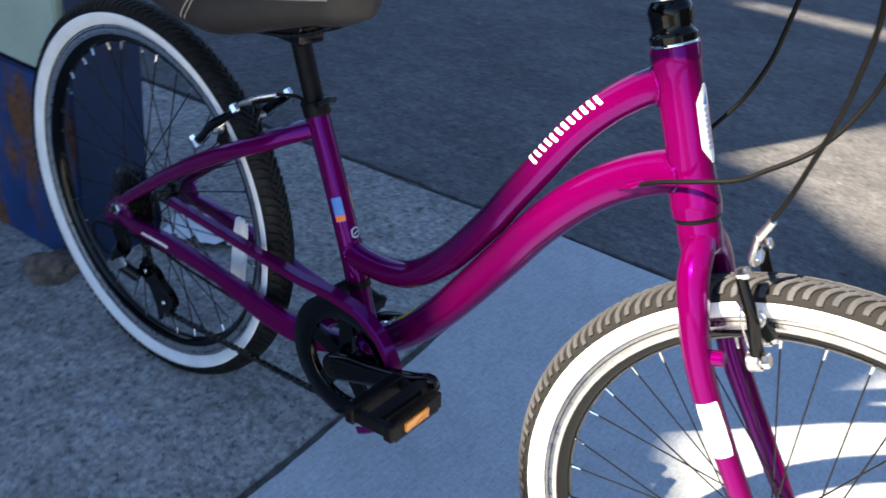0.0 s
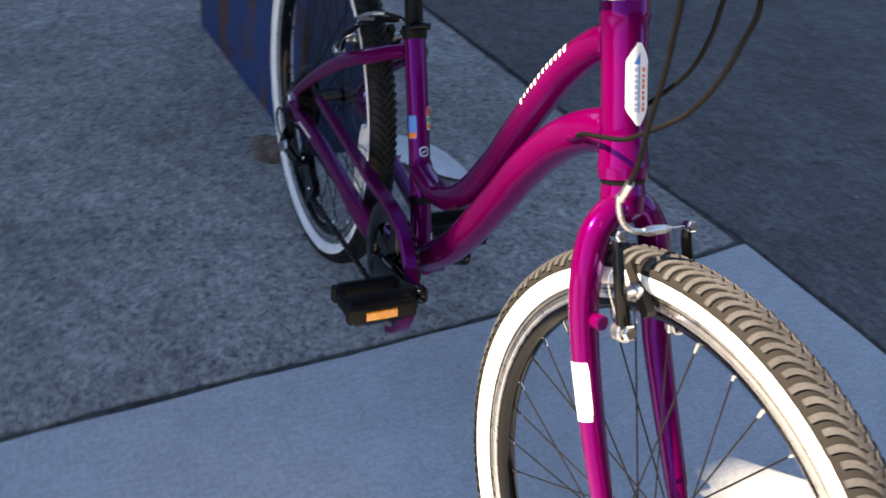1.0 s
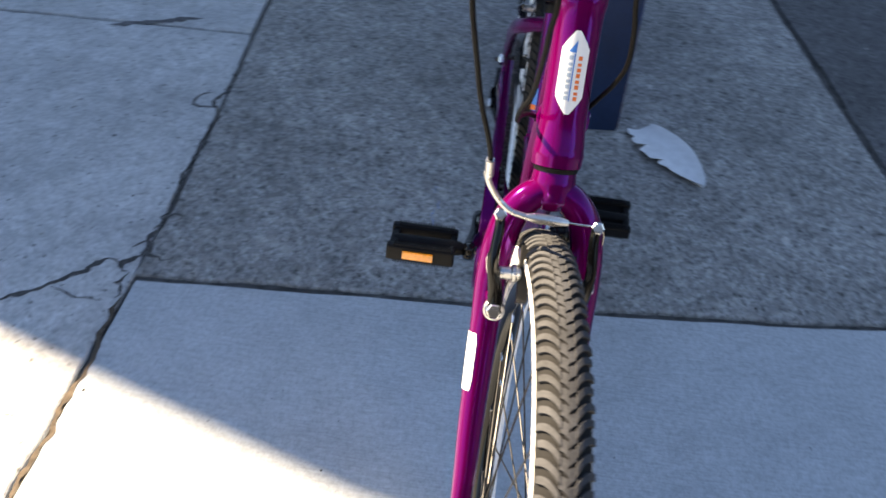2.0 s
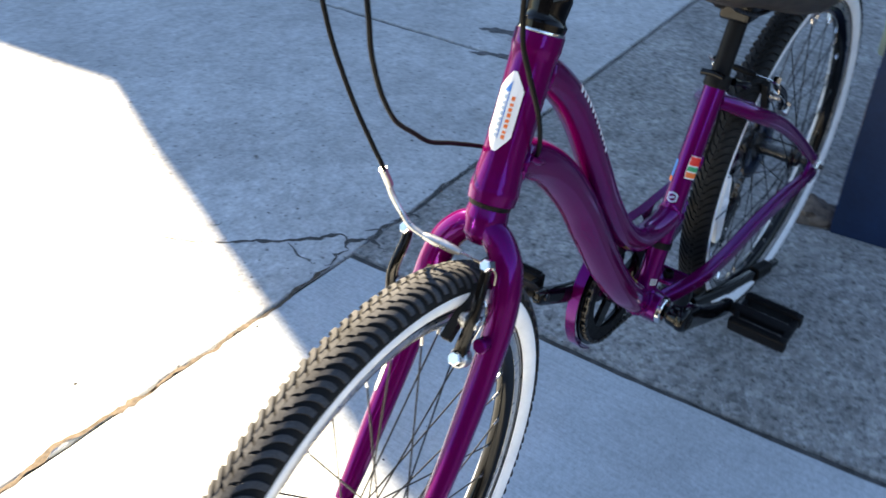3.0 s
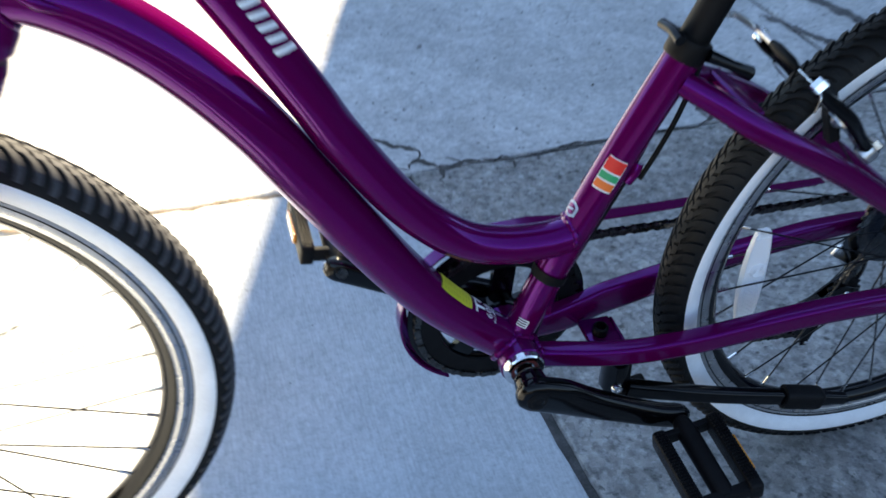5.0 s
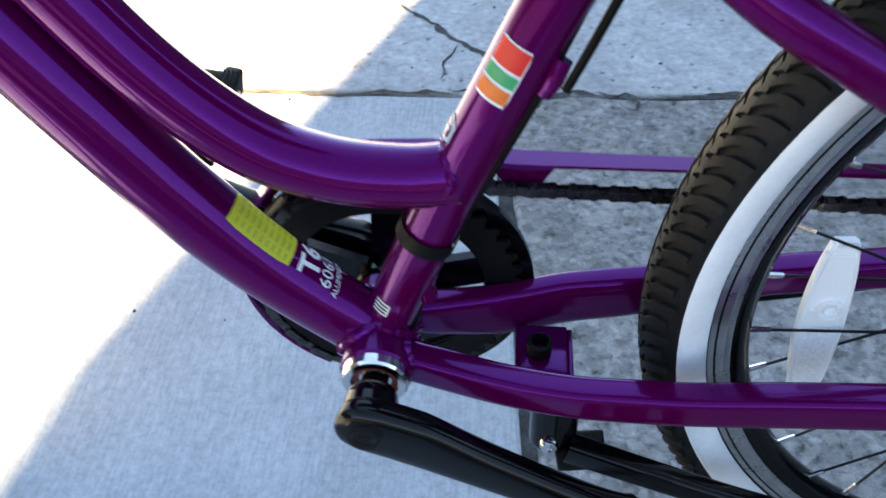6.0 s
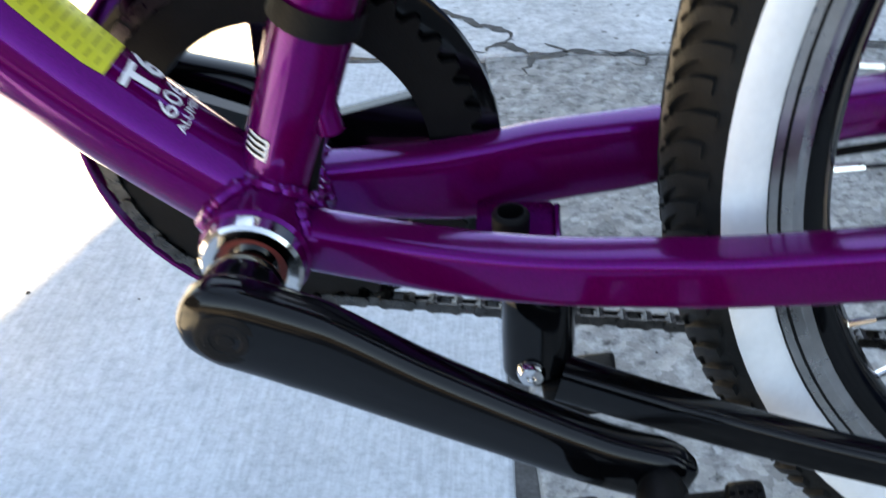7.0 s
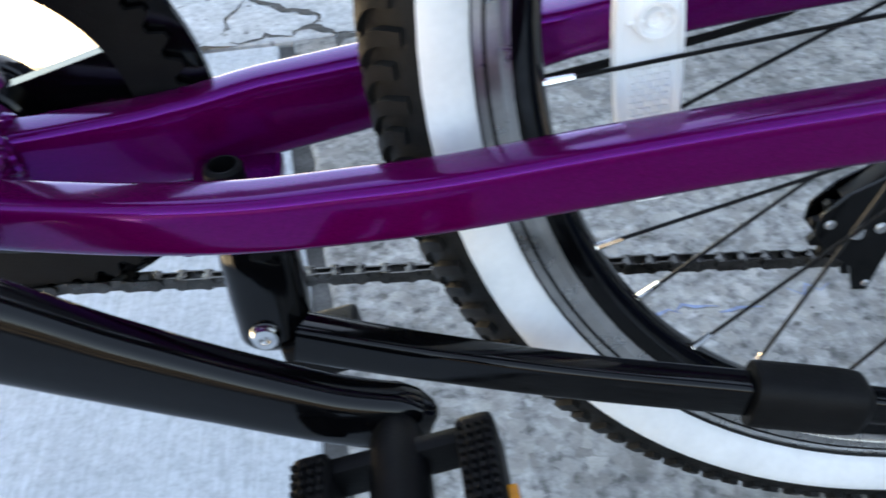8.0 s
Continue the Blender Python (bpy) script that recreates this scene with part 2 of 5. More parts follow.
bump(nt_, b_, prisms.outputs["Distance"], 0.25, 0.0006)
FROST, nt_, b_ = node_material("frosted_disc")
b_.inputs["Base Color"].default_value = (0.22, 0.24, 0.27, 1)
b_.inputs["Roughness"].default_value, b_.inputs["Transmission Weight"].default_value = 0.12, 0.95
BLOCKER_DARK = plain("blocker_dark", (0.016, 0.020, 0.030), 0.9, vary=0.3, scale=2, relief=0.3)
# bluish dark skin of the unseen caster, picked for what the paint reflects
CASTER_SKIN = plain("caster_skin", (0.045, 0.060, 0.105), 0.9, vary=0.15, scale=3, relief=0.3)

# ---- shape helpers ----


def mesh_object(name, verts, faces, mats, parent=None, label="", smooth=True, slots=None):
    me = bpy.data.meshes.new(name)
    me.from_pydata([tuple(v) for v in verts], [], faces)
    for m in mats if isinstance(mats, (list, tuple)) else [mats]:
        me.materials.append(m)
    if slots:
        me.polygons.foreach_set("material_index", slots)
    if smooth:
        me.polygons.foreach_set("use_smooth", [True] * len(me.polygons))
        if smooth != "all":
            me.set_sharp_from_angle(angle=radians(38))
    me.update()
    return hang(new(name, me), parent, label)


def hang(ob, parent, label=""):
    if parent:
        ob.parent = parent
    return tagged(ob, label)


def catmull(pts, sub):
    p = [np.array(q, float) for q in pts]
    p = [2 * p[0] - p[1], *p, 2 * p[-1] - p[-2]]
    out = []
    for i in range(1, len(p) - 2):
        a, b, c, d = p[i - 1 : i + 3]
        for k in range(sub):
            u = k / sub
            out.append(0.5 * (2 * b + (c - a) * u + (2 * a - 5 * b + 4 * c - d) * u * u + (3 * b - a - 3 * c + d) * u**3))
    return np.array(out + [p[-2]])


def frames(line):
    tan = np.gradient(line, axis=0)
    tan /= np.linalg.norm(tan, axis=1)[:, None]
    s = np.array([0, 1.0, 0]) if abs(tan[0][1]) < 0.8 else np.array([1.0, 0, 0])
    side = []
    for t in tan:
        s = s - t * (s @ t)
        s /= np.linalg.norm(s)
        side.append(s)
    side = np.array(side)
    return tan, side, np.cross(tan, side)


class Pipe:
    """A swept tube: a smooth line and the half widths (sideways, upwards) along it."""

    def __init__(self, pts, radii, sub=8, seg=20, power=1.0):
        self.line = catmull(pts, sub)
        r = np.array([q if isinstance(q, tuple) else (q, q) for q in (radii if isinstance(radii, list) else [radii] * len(pts))], float)
        at = np.linspace(0, len(pts) - 1, len(self.line))
        self.r = np.stack([np.interp(at, range(len(pts)), r[:, k]) for k in (0, 1)], 1)
        self.tan, self.side, self.up = frames(self.line)
        self.seg, self.power = seg, power
        d = np.r_[0, np.cumsum(np.linalg.norm(np.diff(self.line, axis=0), axis=1))]
        self.length, self.dist = d[-1], d

    def point(self, s, ang, off=0.0):
        """A place on the skin, s metres along, ang degrees from the left side upwards."""
        f = [np.array([np.interp(s, self.dist, arr[:, k]) for k in range(arr.shape[1])]) for arr in (self.line, self.r, self.side, self.up)]
        c, n = math.cos(radians(ang)), math.sin(radians(ang))
        return f[0] + f[2] * c * (f[1][0] + off) + f[3] * n * (f[1][1] + off)

    def geometry(self, cap=True):
        n, seg = len(self.line), self.seg
        ang = np.linspace(0, 2 * np.pi, seg, endpoint=False)

        def bend(a):
            return np.sign(a) * np.abs(a) ** self.power

        v = (self.line[:, None] + self.side[:, None] * (bend(np.cos(ang))[None, :, None] * self.r[:, None, :1]) + self.up[:, None] * (bend(np.sin(ang))[None, :, None] * self.r[:, None, 1:])).reshape(-1, 3)
        f = [(i * seg + j, i * seg + (j + 1) % seg, (i + 1) * seg + (j + 1) % seg, (i + 1) * seg + j) for i in range(n - 1) for j in range(seg)]
        f = [q[::-1] for q in f]
        if cap:
            f += [tuple(range(seg)), tuple(reversed(range((n - 1) * seg, n * seg)))]
        return list(v), f


def pipe(name, pts, radii, mat, parent, label="", sub=8, seg=20, power=1.0):
    p = Pipe(pts, radii, sub, seg, power)
    v, f = p.geometry()
    return mesh_object(name, v, f, mat, parent, label), p


def decal(name, p, s0, s1, a0, a1, mat, parent, label="", off=0.0005, slant=0.0, cut=0.0, n=6):
    """A thin printed patch lying on a tube's skin; cut: rounded corners' share."""
    v, f = [], []
    for i in range(n + 1):
        for j in range(n + 1):
            u, w = i / n, j / n
            k = 1 - cut * (max(0, abs(2 * u - 1) - 0.6) / 0.4) ** 2
            w2 = 0.5 + (w - 0.5) * k
            v.append(p.point(s0 + (s1 - s0) * u + slant * (w - 0.5), a0 + (a1 - a0) * w2, off))
    f = [(i * (n + 1) + j, i * (n + 1) + j + 1, (i + 1) * (n + 1) + j + 1, (i + 1) * (n + 1) + j) for i in range(n) for j in range(n)]
    return mesh_object(name, v, f, mat, parent, label, smooth="all")


def lathe(profile, seg, closed=False):
    """Turns (radius, y) points round the y axis."""
    n = len(profile)
    ang = np.linspace(0, 2 * np.pi, seg, endpoint=False)
    v = [(r * math.cos(a), y, r * math.sin(a)) for a in ang for r, y in profile]
    rng = range(n if closed else n - 1)
    f = [(i * n + k, i * n + (k + 1) % n, ((i + 1) % seg) * n + (k + 1) % n, ((i + 1) % seg) * n + k) for i in range(seg) for k in rng]
    return v, f


def turned(name, profile, seg, mat, parent, label="", closed=False, at=None, smooth=True):
    v, f = lathe(profile, seg, closed)
    ob = mesh_object(name, v, f, mat, parent, label, smooth)
    if at is not None:
        ob.matrix_basis = at
    return ob


def block(size, bevel=0.002, segs=2, m=None):
    bm = bmesh.new()
    bmesh.ops.create_cube(bm, size=1.0)
    bmesh.ops.scale(bm, vec=size, verts=bm.verts)
    bmesh.ops.bevel(bm, geom=list(bm.edges), offset=bevel, segments=segs, affect="EDGES", profile=0.6)
    if m is not None:
        bm.transform(m)
    return bm


def part(name, bm, mat, parent, label="", m=None):
    me = bpy.data.meshes.new(name)
    bm.to_mesh(me)
    bm.free()
    me.materials.append(mat)
    me.polygons.foreach_set("use_smooth", [True] * len(me.polygons))
    me.set_sharp_from_angle(angle=radians(40))
    ob = hang(new(name, me), parent, label)
    if m is not None:
        ob.matrix_basis = m
    return ob


def joined(*geoms):
    v, f = [], []
    for gv, gf in geoms:
        k = len(v)
        v += list(gv)
        f += [tuple(i + k for i in q) for q in gf]
    return v, f


def box_geo(c, size, axes=None):
    """Eight corners round c; axes: three unit vectors."""
    ax = np.eye(3) if axes is None else np.array(axes, float)
    v = [np.array(c, float) + sum(ax[k] * size[k] * 0.5 * s[k] for k in range(3)) for s in ((-1, -1, -1), (1, -1, -1), (1, 1, -1), (-1, 1, -1), (-1, -1, 1), (1, -1, 1), (1, 1, 1), (-1, 1, 1))]
    return v, [(0, 3, 2, 1), (4, 5, 6, 7), (0, 1, 5, 4), (1, 2, 6, 5), (2, 3, 7, 6), (3, 0, 4, 7)]


def plate(outline, y0, y1, mat, name, parent, label="", bevel=0.0012):
    """A flat plate: an outline in (x, z), from y0 to y1."""
    bm = bmesh.new()
    face = bm.faces.new([bm.verts.new((x, y0, z)) for x, z in outline])
    ext = bmesh.ops.extrude_face_region(bm, geom=[face])
    bmesh.ops.translate(bm, vec=(0, y1 - y0, 0), verts=[g for g in ext["geom"] if isinstance(g, bmesh.types.BMVert)])
    bmesh.ops.recalc_face_normals(bm, faces=bm.faces)
    if bevel:
        bmesh.ops.bevel(bm, geom=list(bm.edges), offset=bevel, segments=1, affect="EDGES")
    return part(name, bm, mat, parent, label)


def disc_y(name, r, y0, y1, mat, parent, label="", at=(0, 0, 0), seg=28, bevel=0.0015, hole=0.0):
    """A round boss with its axis along y."""
    lo, hi = min(y0, y1), max(y0, y1)
    b = min(bevel, (hi - lo) / 3, r / 3)
    prof = [(r - b, lo), (r, lo + b), (r, hi - b), (r - b, hi)]
    prof = [(max(hole, 0.0001), lo), *prof, (max(hole, 0.0001), hi)]
    return turned(name, prof, seg, mat, parent, label, closed=hole > 0, at=Matrix.Translation(at))

# ---- ground, paving and the added caster that shades it ----


def ground_sheet():
    n, size = 40, 160.0
    edge = [size * (abs(2 * i / n - 1) ** 3) * (1 if i > n / 2 else -1) for i in range(n + 1)]
    v = [(x, y, -0.008) for x in edge for y in edge]
    f = [(i * (n + 1) + j, (i + 1) * (n + 1) + j, (i + 1) * (n + 1) + j + 1, i * (n + 1) + j + 1) for i in range(n) for j in range(n)]
    ob = mesh_object("ground", v, f, DIRT)
    return tagged(ob, "grey-brown soil bed under the paving and joints", "ground", kind="structure")


def rough_edge(a, b, step, amp, seed):
    a, b = np.array(a, float), np.array(b, float)
    n = max(1, int(np.linalg.norm(b - a) / step))
    d = (b - a) / np.linalg.norm(b - a)
    out = []
    for i in range(n):
        u = i / n
        p = a + (b - a) * u
        w = amp * (noise.noise((p[0] * 9 + seed, p[1] * 9, 0.3)) + 0.6 * noise.noise((p[0] * 34, p[1] * 34 + seed, 1.7)))
        out.append(p + np.array([-d[1], d[0]]) * w * min(1, 6 * u, 6 * (1 - u) + 0.2))
    return out


def slab(name, corners, mat, parent, label, amp=0.004, step=0.03, top=0.0):
    """A cast panel with slightly ragged, rounded edges."""
    ring = []
    for i, a in enumerate(corners):
        ring += rough_edge(a, corners[(i + 1) % len(corners)], step, amp, i * 3.1 + len(name))
    mid = np.mean(ring, axis=0)
    v, f, n = [], [], len(ring)
    for inset, z in ((0.0, top - 0.05), (0.0, top - 0.005), (0.0015, top - 0.0015), (0.005, top)):
        for p in ring:
            d = (mid - p) / np.linalg.norm(mid - p)
            v.append((*(p + d * inset), z))
    for k in range(3):
        f += [(k * n + i, k * n + (i + 1) % n, (k + 1) * n + (i + 1) % n, (k + 1) * n + i) for i in range(n)]
    f.append(tuple(range(3 * n, 4 * n)))
    return mesh_object(name, v, f, mat, parent, label, smooth=False)


def crack(name, pts, width, mat, parent, seed, lift=0.0007):
    """A ragged open crack filled with dark soil, with crumbled lips."""
    line = []
    for a, b in zip(pts, pts[1:]):
        line += rough_edge(a, b, 0.007, 0.014, seed)
    line.append(np.array(pts[-1], float))
    v, f = [], []
    for i, p in enumerate(line):
        q = line[min(i + 1, len(line) - 1)] - line[max(i - 1, 0)]
        q = q / (np.linalg.norm(q) + 1e-9)
        nrm = np.array([-q[1], q[0]])
        w = 0.68 * width * (0.35 + 0.9 * abs(noise.noise((i * 0.23, seed, 0.0))) + 0.5 * abs(noise.noise((i * 0.9, seed, 4.0)))) * min(1, 0.2 + i / 9, 0.1 + (len(line) - 1 - i) / 9) * (1 + 0.7 * noise.noise((i * 2.7, seed, 8.0)))
        v += [(*(p + nrm * w), lift), (*(p - nrm * w), lift)]
    f = [(2 * i + 1, 2 * i + 3, 2 * i + 2, 2 * i) for i in range(len(line) - 1)]
    return mesh_object(name, v, f, mat, parent, "", smooth=False)


ground_sheet()
pavement = tagged(new("pavement"), "shaded concrete pavement of cracked panels with dark joints", "pavement", kind="structure")
slab("slab", [(0.424, -0.713), (2.6, -0.673), (2.6, 1.07), (0.57, 1.010), (0.240, 0.985), (0.301, 0.60), (0.364, 0.0), (0.388, -0.32)], CEMENT, pavement, "smooth pale grey brushed cement slab", amp=0.003)
slab("slab", [(0.408, -0.722), (0.372, -0.33), (0.350, 0.0), (0.287, 0.60), (0.226, 0.965), (-0.06, 0.925), (-0.39, 0.885), (-3.2, 0.58), (-3.2, -0.963), (-0.70, -0.785), (-0.24, -0.748), (0.225, -0.720)], AGGREGATE, pavement, "grey concrete panel with exposed aggregate", amp=0.006)
slab("slab", [(0.396, -0.721), (0.225, -0.730), (-0.24, -0.757), (-0.645, -0.793), (-0.575, -2.2), (-0.525, -4.2), (2.6, -4.2), (2.6, -0.685)], WORN, pavement, "worn grey concrete panel with long cracks", amp=0.006)
slab("slab", [(-0.657, -0.796), (-3.2, -0.973), (-3.2, -4.2), (-0.537, -4.2), (-0.587, -2.2)], WORN, pavement, "worn grey concrete panel", amp=0.005)
slab("slab", [(0.225, 0.992), (0.57, 1.027), (2.6, 1.087), (4.5, 1.10), (4.5, 9.0), (-6.0, 9.0), (-6.0, 0.70), (-3.2, 0.605), (-0.39, 0.905), (-0.06, 0.945)], ASPHALT, pavement, "dark old asphalt with pale specks", amp=0.009)
slab("slab", [(-3.22, 0.58), (-3.22, -4.2), (-6.0, -4.2), (-6.0, 0.68)], WORN, pavement, "worn grey concrete panel", amp=0.005)
slab("slab", [(2.615, -0.673), (5.2, -0.62), (5.2, 1.09), (2.615, 1.07)], CEMENT, pavement, "smooth pale grey cement slab", step=0.2)
slab("slab", [(2.615, -0.695), (2.615, -4.2), (5.2, -4.2), (5.2, -0.64)], WORN, pavement, "worn grey concrete panel", step=0.2)
for i, (pts, w) in enumerate((
    ([(0.483, -0.731), (0.440, -0.746), (0.406, -0.732)], 0.014),
    ([(0.406, -0.735), (0.385, -0.756), (0.355, -0.728), (0.329, -0.726)], 0.017),
    ([(0.385, -0.756), (0.375, -0.778), (0.388, -0.796), (0.420, -0.811), (0.462, -0.855), (0.513, -0.919), (0.552, -0.954), (0.580, -0.990)], 0.010),
    ([(0.580, -0.990), (0.627, -1.054), (0.675, -1.117)], 0.004),
    ([(0.475, -0.857), (0.494, -0.806), (0.496, -0.754)], 0.008),
    ([(0.540, -1.048), (0.513, -1.040)], 0.007),
    ([(0.333, -0.756), (0.307, -0.729), (0.348, -0.722), (0.361, -0.687), (0.374, -0.668)], 0.012),
    ([(0.276, -0.728), (0.230, -0.724), (0.208, -0.713), (0.213, -0.692), (0.231, -0.701)], 0.010),
    ([(0.182, -0.731), (0.091, -0.738), (0.005, -0.742)], 0.010),
    ([(0.005, -0.742), (-0.085, -0.745), (-0.228, -0.753)], 0.011),
    ([(-0.238, -0.764), (-0.231, -0.812), (-0.267, -0.823), (-0.305, -0.791)], 0.012),
    ([(0.329, -0.726), (0.300, -0.735), (0.258, -0.729)], 0.012),
    ([(0.258, -0.729), (0.225, -0.735), (0.193, -0.723)], 0.014),
    ([(0.12, -0.735), (-0.072, -0.748), (-0.165, -0.741)], 0.008),
    ([(-0.20, -0.748), (-0.25, -0.773), (-0.31, -0.758), (-0.364, -0.755)], 0.013),
    ([(-0.364, -0.755), (-0.442, -0.773)], 0.006),
)):
    crack("crack", pts, w, DARKCRACK, pavement, 2.0 + 5.3 * i)
for i, (x0, x1, w) in enumerate(((0.47, 0.98, 0.010), (0.94, 1.42, 0.013), (1.36, 1.93, 0.011), (1.90, 2.55, 0.014))):
    crack("joint_soil", [(x, -0.7158 + 0.0168 * (x - 0.40) + 0.004 * math.sin(9 * x)) for x in (x0, 0.5 * (x0 + x1), x1)], w, JOINTSOIL, pavement, 90.0 + 3.7 * i)
for i, (pts, w) in enumerate((([(-0.60, -1.19), (-0.654, -1.06), (-0.71, -0.95)], 0.030), ([(-0.77, -1.28), (-0.805, -1.16), (-0.835, -1.02)], 0.050))):
    crack("tar_patch", pts, w, ASPHALT, pavement, 70.0 + i, 0.0009)
for i, (x, y, w) in enumerate(((0.118, -0.174, 0.012), (0.088, -0.178, 0.010), (0.056, -0.172, 0.014), (-0.003, -0.190, 0.010))):
    crack("paint_mark", [(x + 0.016, y + 0.003), (x, y), (x - 0.018, y + 0.002)], w, BLUEMARK, pavement, 40.0 + i, 0.0006)


def shade_caster():
    """An unseen caster added to throw the shade, off to the right of the bicycle; its stepped outline is projected back
    from the shadow edges.
    """
    y = -6.6

    def up(gx, gy):
        z = (gy - y) / 1.34
        return gx - 0.516 * z, z

    foot = [(0.75, -6.6), (0.50, -4.6), (0.36, -2.60), (0.305, -2.15), (0.262, -1.85), (0.345, -1.64), (0.445, -1.38), (0.512, -1.18), (0.592, -0.96), (0.718, -0.60), (0.822, -0.30), (0.868, -0.17), (0.905, 0.06), (0.940, 0.25), (0.925, 0.36), (0.855, 0.47), (0.84, 0.56), (0.92, 0.66), (1.00, 0.77), (1.06, 0.92), (1.10, 1.08), (1.7, 1.20),
            (1.7, 1.34), (0.92, 1.60), (0.62, 1.83), (0.38, 1.88), (0.44, 2.21), (0.66, 2.64), (1.5, 3.40), (1.5, 3.90), (0.27, 3.90), (-0.37, 3.81), (-0.33, 3.90), (0.26, 4.07), (1.6, 4.35), (1.6, 8.0)]
    outline = [up(*g) for g in foot]
    outline += [(-16.0, outline[-1][1]), (-16.0, 0.0)]
    bm = bmesh.new()
    face = bm.faces.new([bm.verts.new((x, y, z - 0.015)) for x, z in outline])
    ext = bmesh.ops.extrude_face_region(bm, geom=[face])
    bmesh.ops.translate(bm, vec=tuple(SUN_FROM * 0.12), verts=[g for g in ext["geom"] if isinstance(g, bmesh.types.BMVert)])
    bmesh.ops.recalc_face_normals(bm, faces=bm.faces)
    return tagged(part("shade_caster_wall", bm, CASTER_SKIN, None), "unseen added shade caster with a stepped, sloping outline", "wall", kind="structure")


shade_caster()


# unseen dark walls, added to keep low bright sky out of the reflections
def sky_blocker(name, size, at):
    ob = part(name, block(size, 0.05, 1, Matrix.Translation(at)), BLOCKER_DARK, None)
    return tagged(ob, "unseen dark wall added to darken reflections", "wall", kind="structure")


sky_blocker("blocker_north", (60, 0.5, 3), (0, 16.0, 1.48))
sky_blocker("blocker_west", (0.5, 40, 3), (-14.0, 0, 1.48))
sky_blocker("blocker_east", (0.5, 24, 8), (17.0, 6, 3.98))


def blue_cabinet():
    """A blue painted steel kiosk base, its long side flaking to rust, with a pale green panel above."""
    root = tagged(new("street_cabinet"), "blue painted steel cabinet with rust-flaked side and pale green panel", "cabinet")
    foot = [(-0.3440, 0.0600), (-0.3660, 0.2380), (-1.2290, 0.1790), (-1.2140, -0.0040)]

    def prism(name, pts, z0, z1, mat, label, bevel=0.004):
        bm = bmesh.new()
        face = bm.faces.new([bm.verts.new((x, y, z0)) for x, y in pts])
        ext = bmesh.ops.extrude_face_region(bm, geom=[face])
        bmesh.ops.translate(bm, vec=(0, 0, z1 - z0), verts=[g for g in ext["geom"] if isinstance(g, bmesh.types.BMVert)])
        bmesh.ops.recalc_face_normals(bm, faces=bm.faces)
        bmesh.ops.bevel(bm, geom=list(bm.edges), offset=bevel, segments=2, affect="EDGES")
        return part(name, bm, mat, root, label)

    prism("base", foot, -0.002, 0.405, BLUEPAINT, "blue paint flaking to brown rust")
    # the unseen upper height is stretched to 1.90 to darken the ground behind
    prism("front_plate", [(-0.3405, 0.0630), (-0.3622, 0.2340), (-0.3650, 0.2340), (-0.3433, 0.0630)], 0.0, 1.90, BLUECLEAN, "sound dark blue paint", 0.0008)
    prism("seam", [(-0.3530, 0.0720), (-0.3740, 0.2290), (-1.2190, 0.1690), (-1.2040, 0.0080)], 0.400, 0.424, SATIN, "black gap")
    prism("upper_panel", [(-0.3510, 0.0480), (-0.3730, 0.2360), (-1.2290, 0.1770), (-1.2140, -0.0160)], 0.423, 1.90, PALEGREEN, "pale green panel")
    bm = bmesh.new()
    bmesh.ops.create_icosphere(bm, subdivisions=3, radius=0.05)
    for v in bm.verts:
        v.co *= 1 + 0.45 * noise.noise(v.co * 26) + 0.22 * noise.noise(v.co * 80)
        v.co.z = max(-0.012, v.co.z * 0.62)
    bm.transform(Matrix.Translation((-0.375, 0.002, 0.011)))
    lump = part("rusty_lump", bm, plain("rusty_clod", (0.16, 0.12, 0.095), 0.95, vary=0.5, scale=50, relief=1.0, relief_scale=200), None)
    tagged(lump, "brown rusty clod lying against the cabinet foot", "debris")


blue_cabinet()

# ---- the bicycle ----
bicycle = tagged(new("bicycle"), "purple step-through bicycle with whitewall tyres beside a blue cabinet", "bicycle")
bicycle.matrix_basis = pose(0.0, -0.001, -0.0065, -0.53, -0.127, 0.0)
AXIS_LOW, AXIS_TOP = Vector((0.897, 0, 0.682)), Vector((0.828, 0, 0.843))
AXIS = (AXIS_TOP - AXIS_LOW).normalized()
STEER = Matrix.Translation(AXIS_LOW) @ Matrix.Rotation(0.083, 4, AXIS) @ Matrix.Translation(-AXIS_LOW)
REAR, FRONT, BB = Vector((-0.017, -0.005, 0.336)), Vector((1.0955, 0, 0.3335)), Vector((0.481, 0, 0.288))


def on_axis(d, y=0.0):
    """A place along the steering axis, d metres above the head tube's foot."""
    p = AXIS_LOW + AXIS * d
    return (p.x, y, p.z)


def head_tube():
    L = (AXIS_TOP - AXIS_LOW).length
    pts = [on_axis(d) for d in (0.0, 0.012, 0.022, 0.045, 0.09, L - 0.03, L - 0.014, L)]
    return pipe("head_tube", pts, [0.0255, 0.0265, 0.0255, 0.0235, 0.023, 0.0235, 0.0255, 0.0255], PAINT, bicycle, sub=5, seg=32)


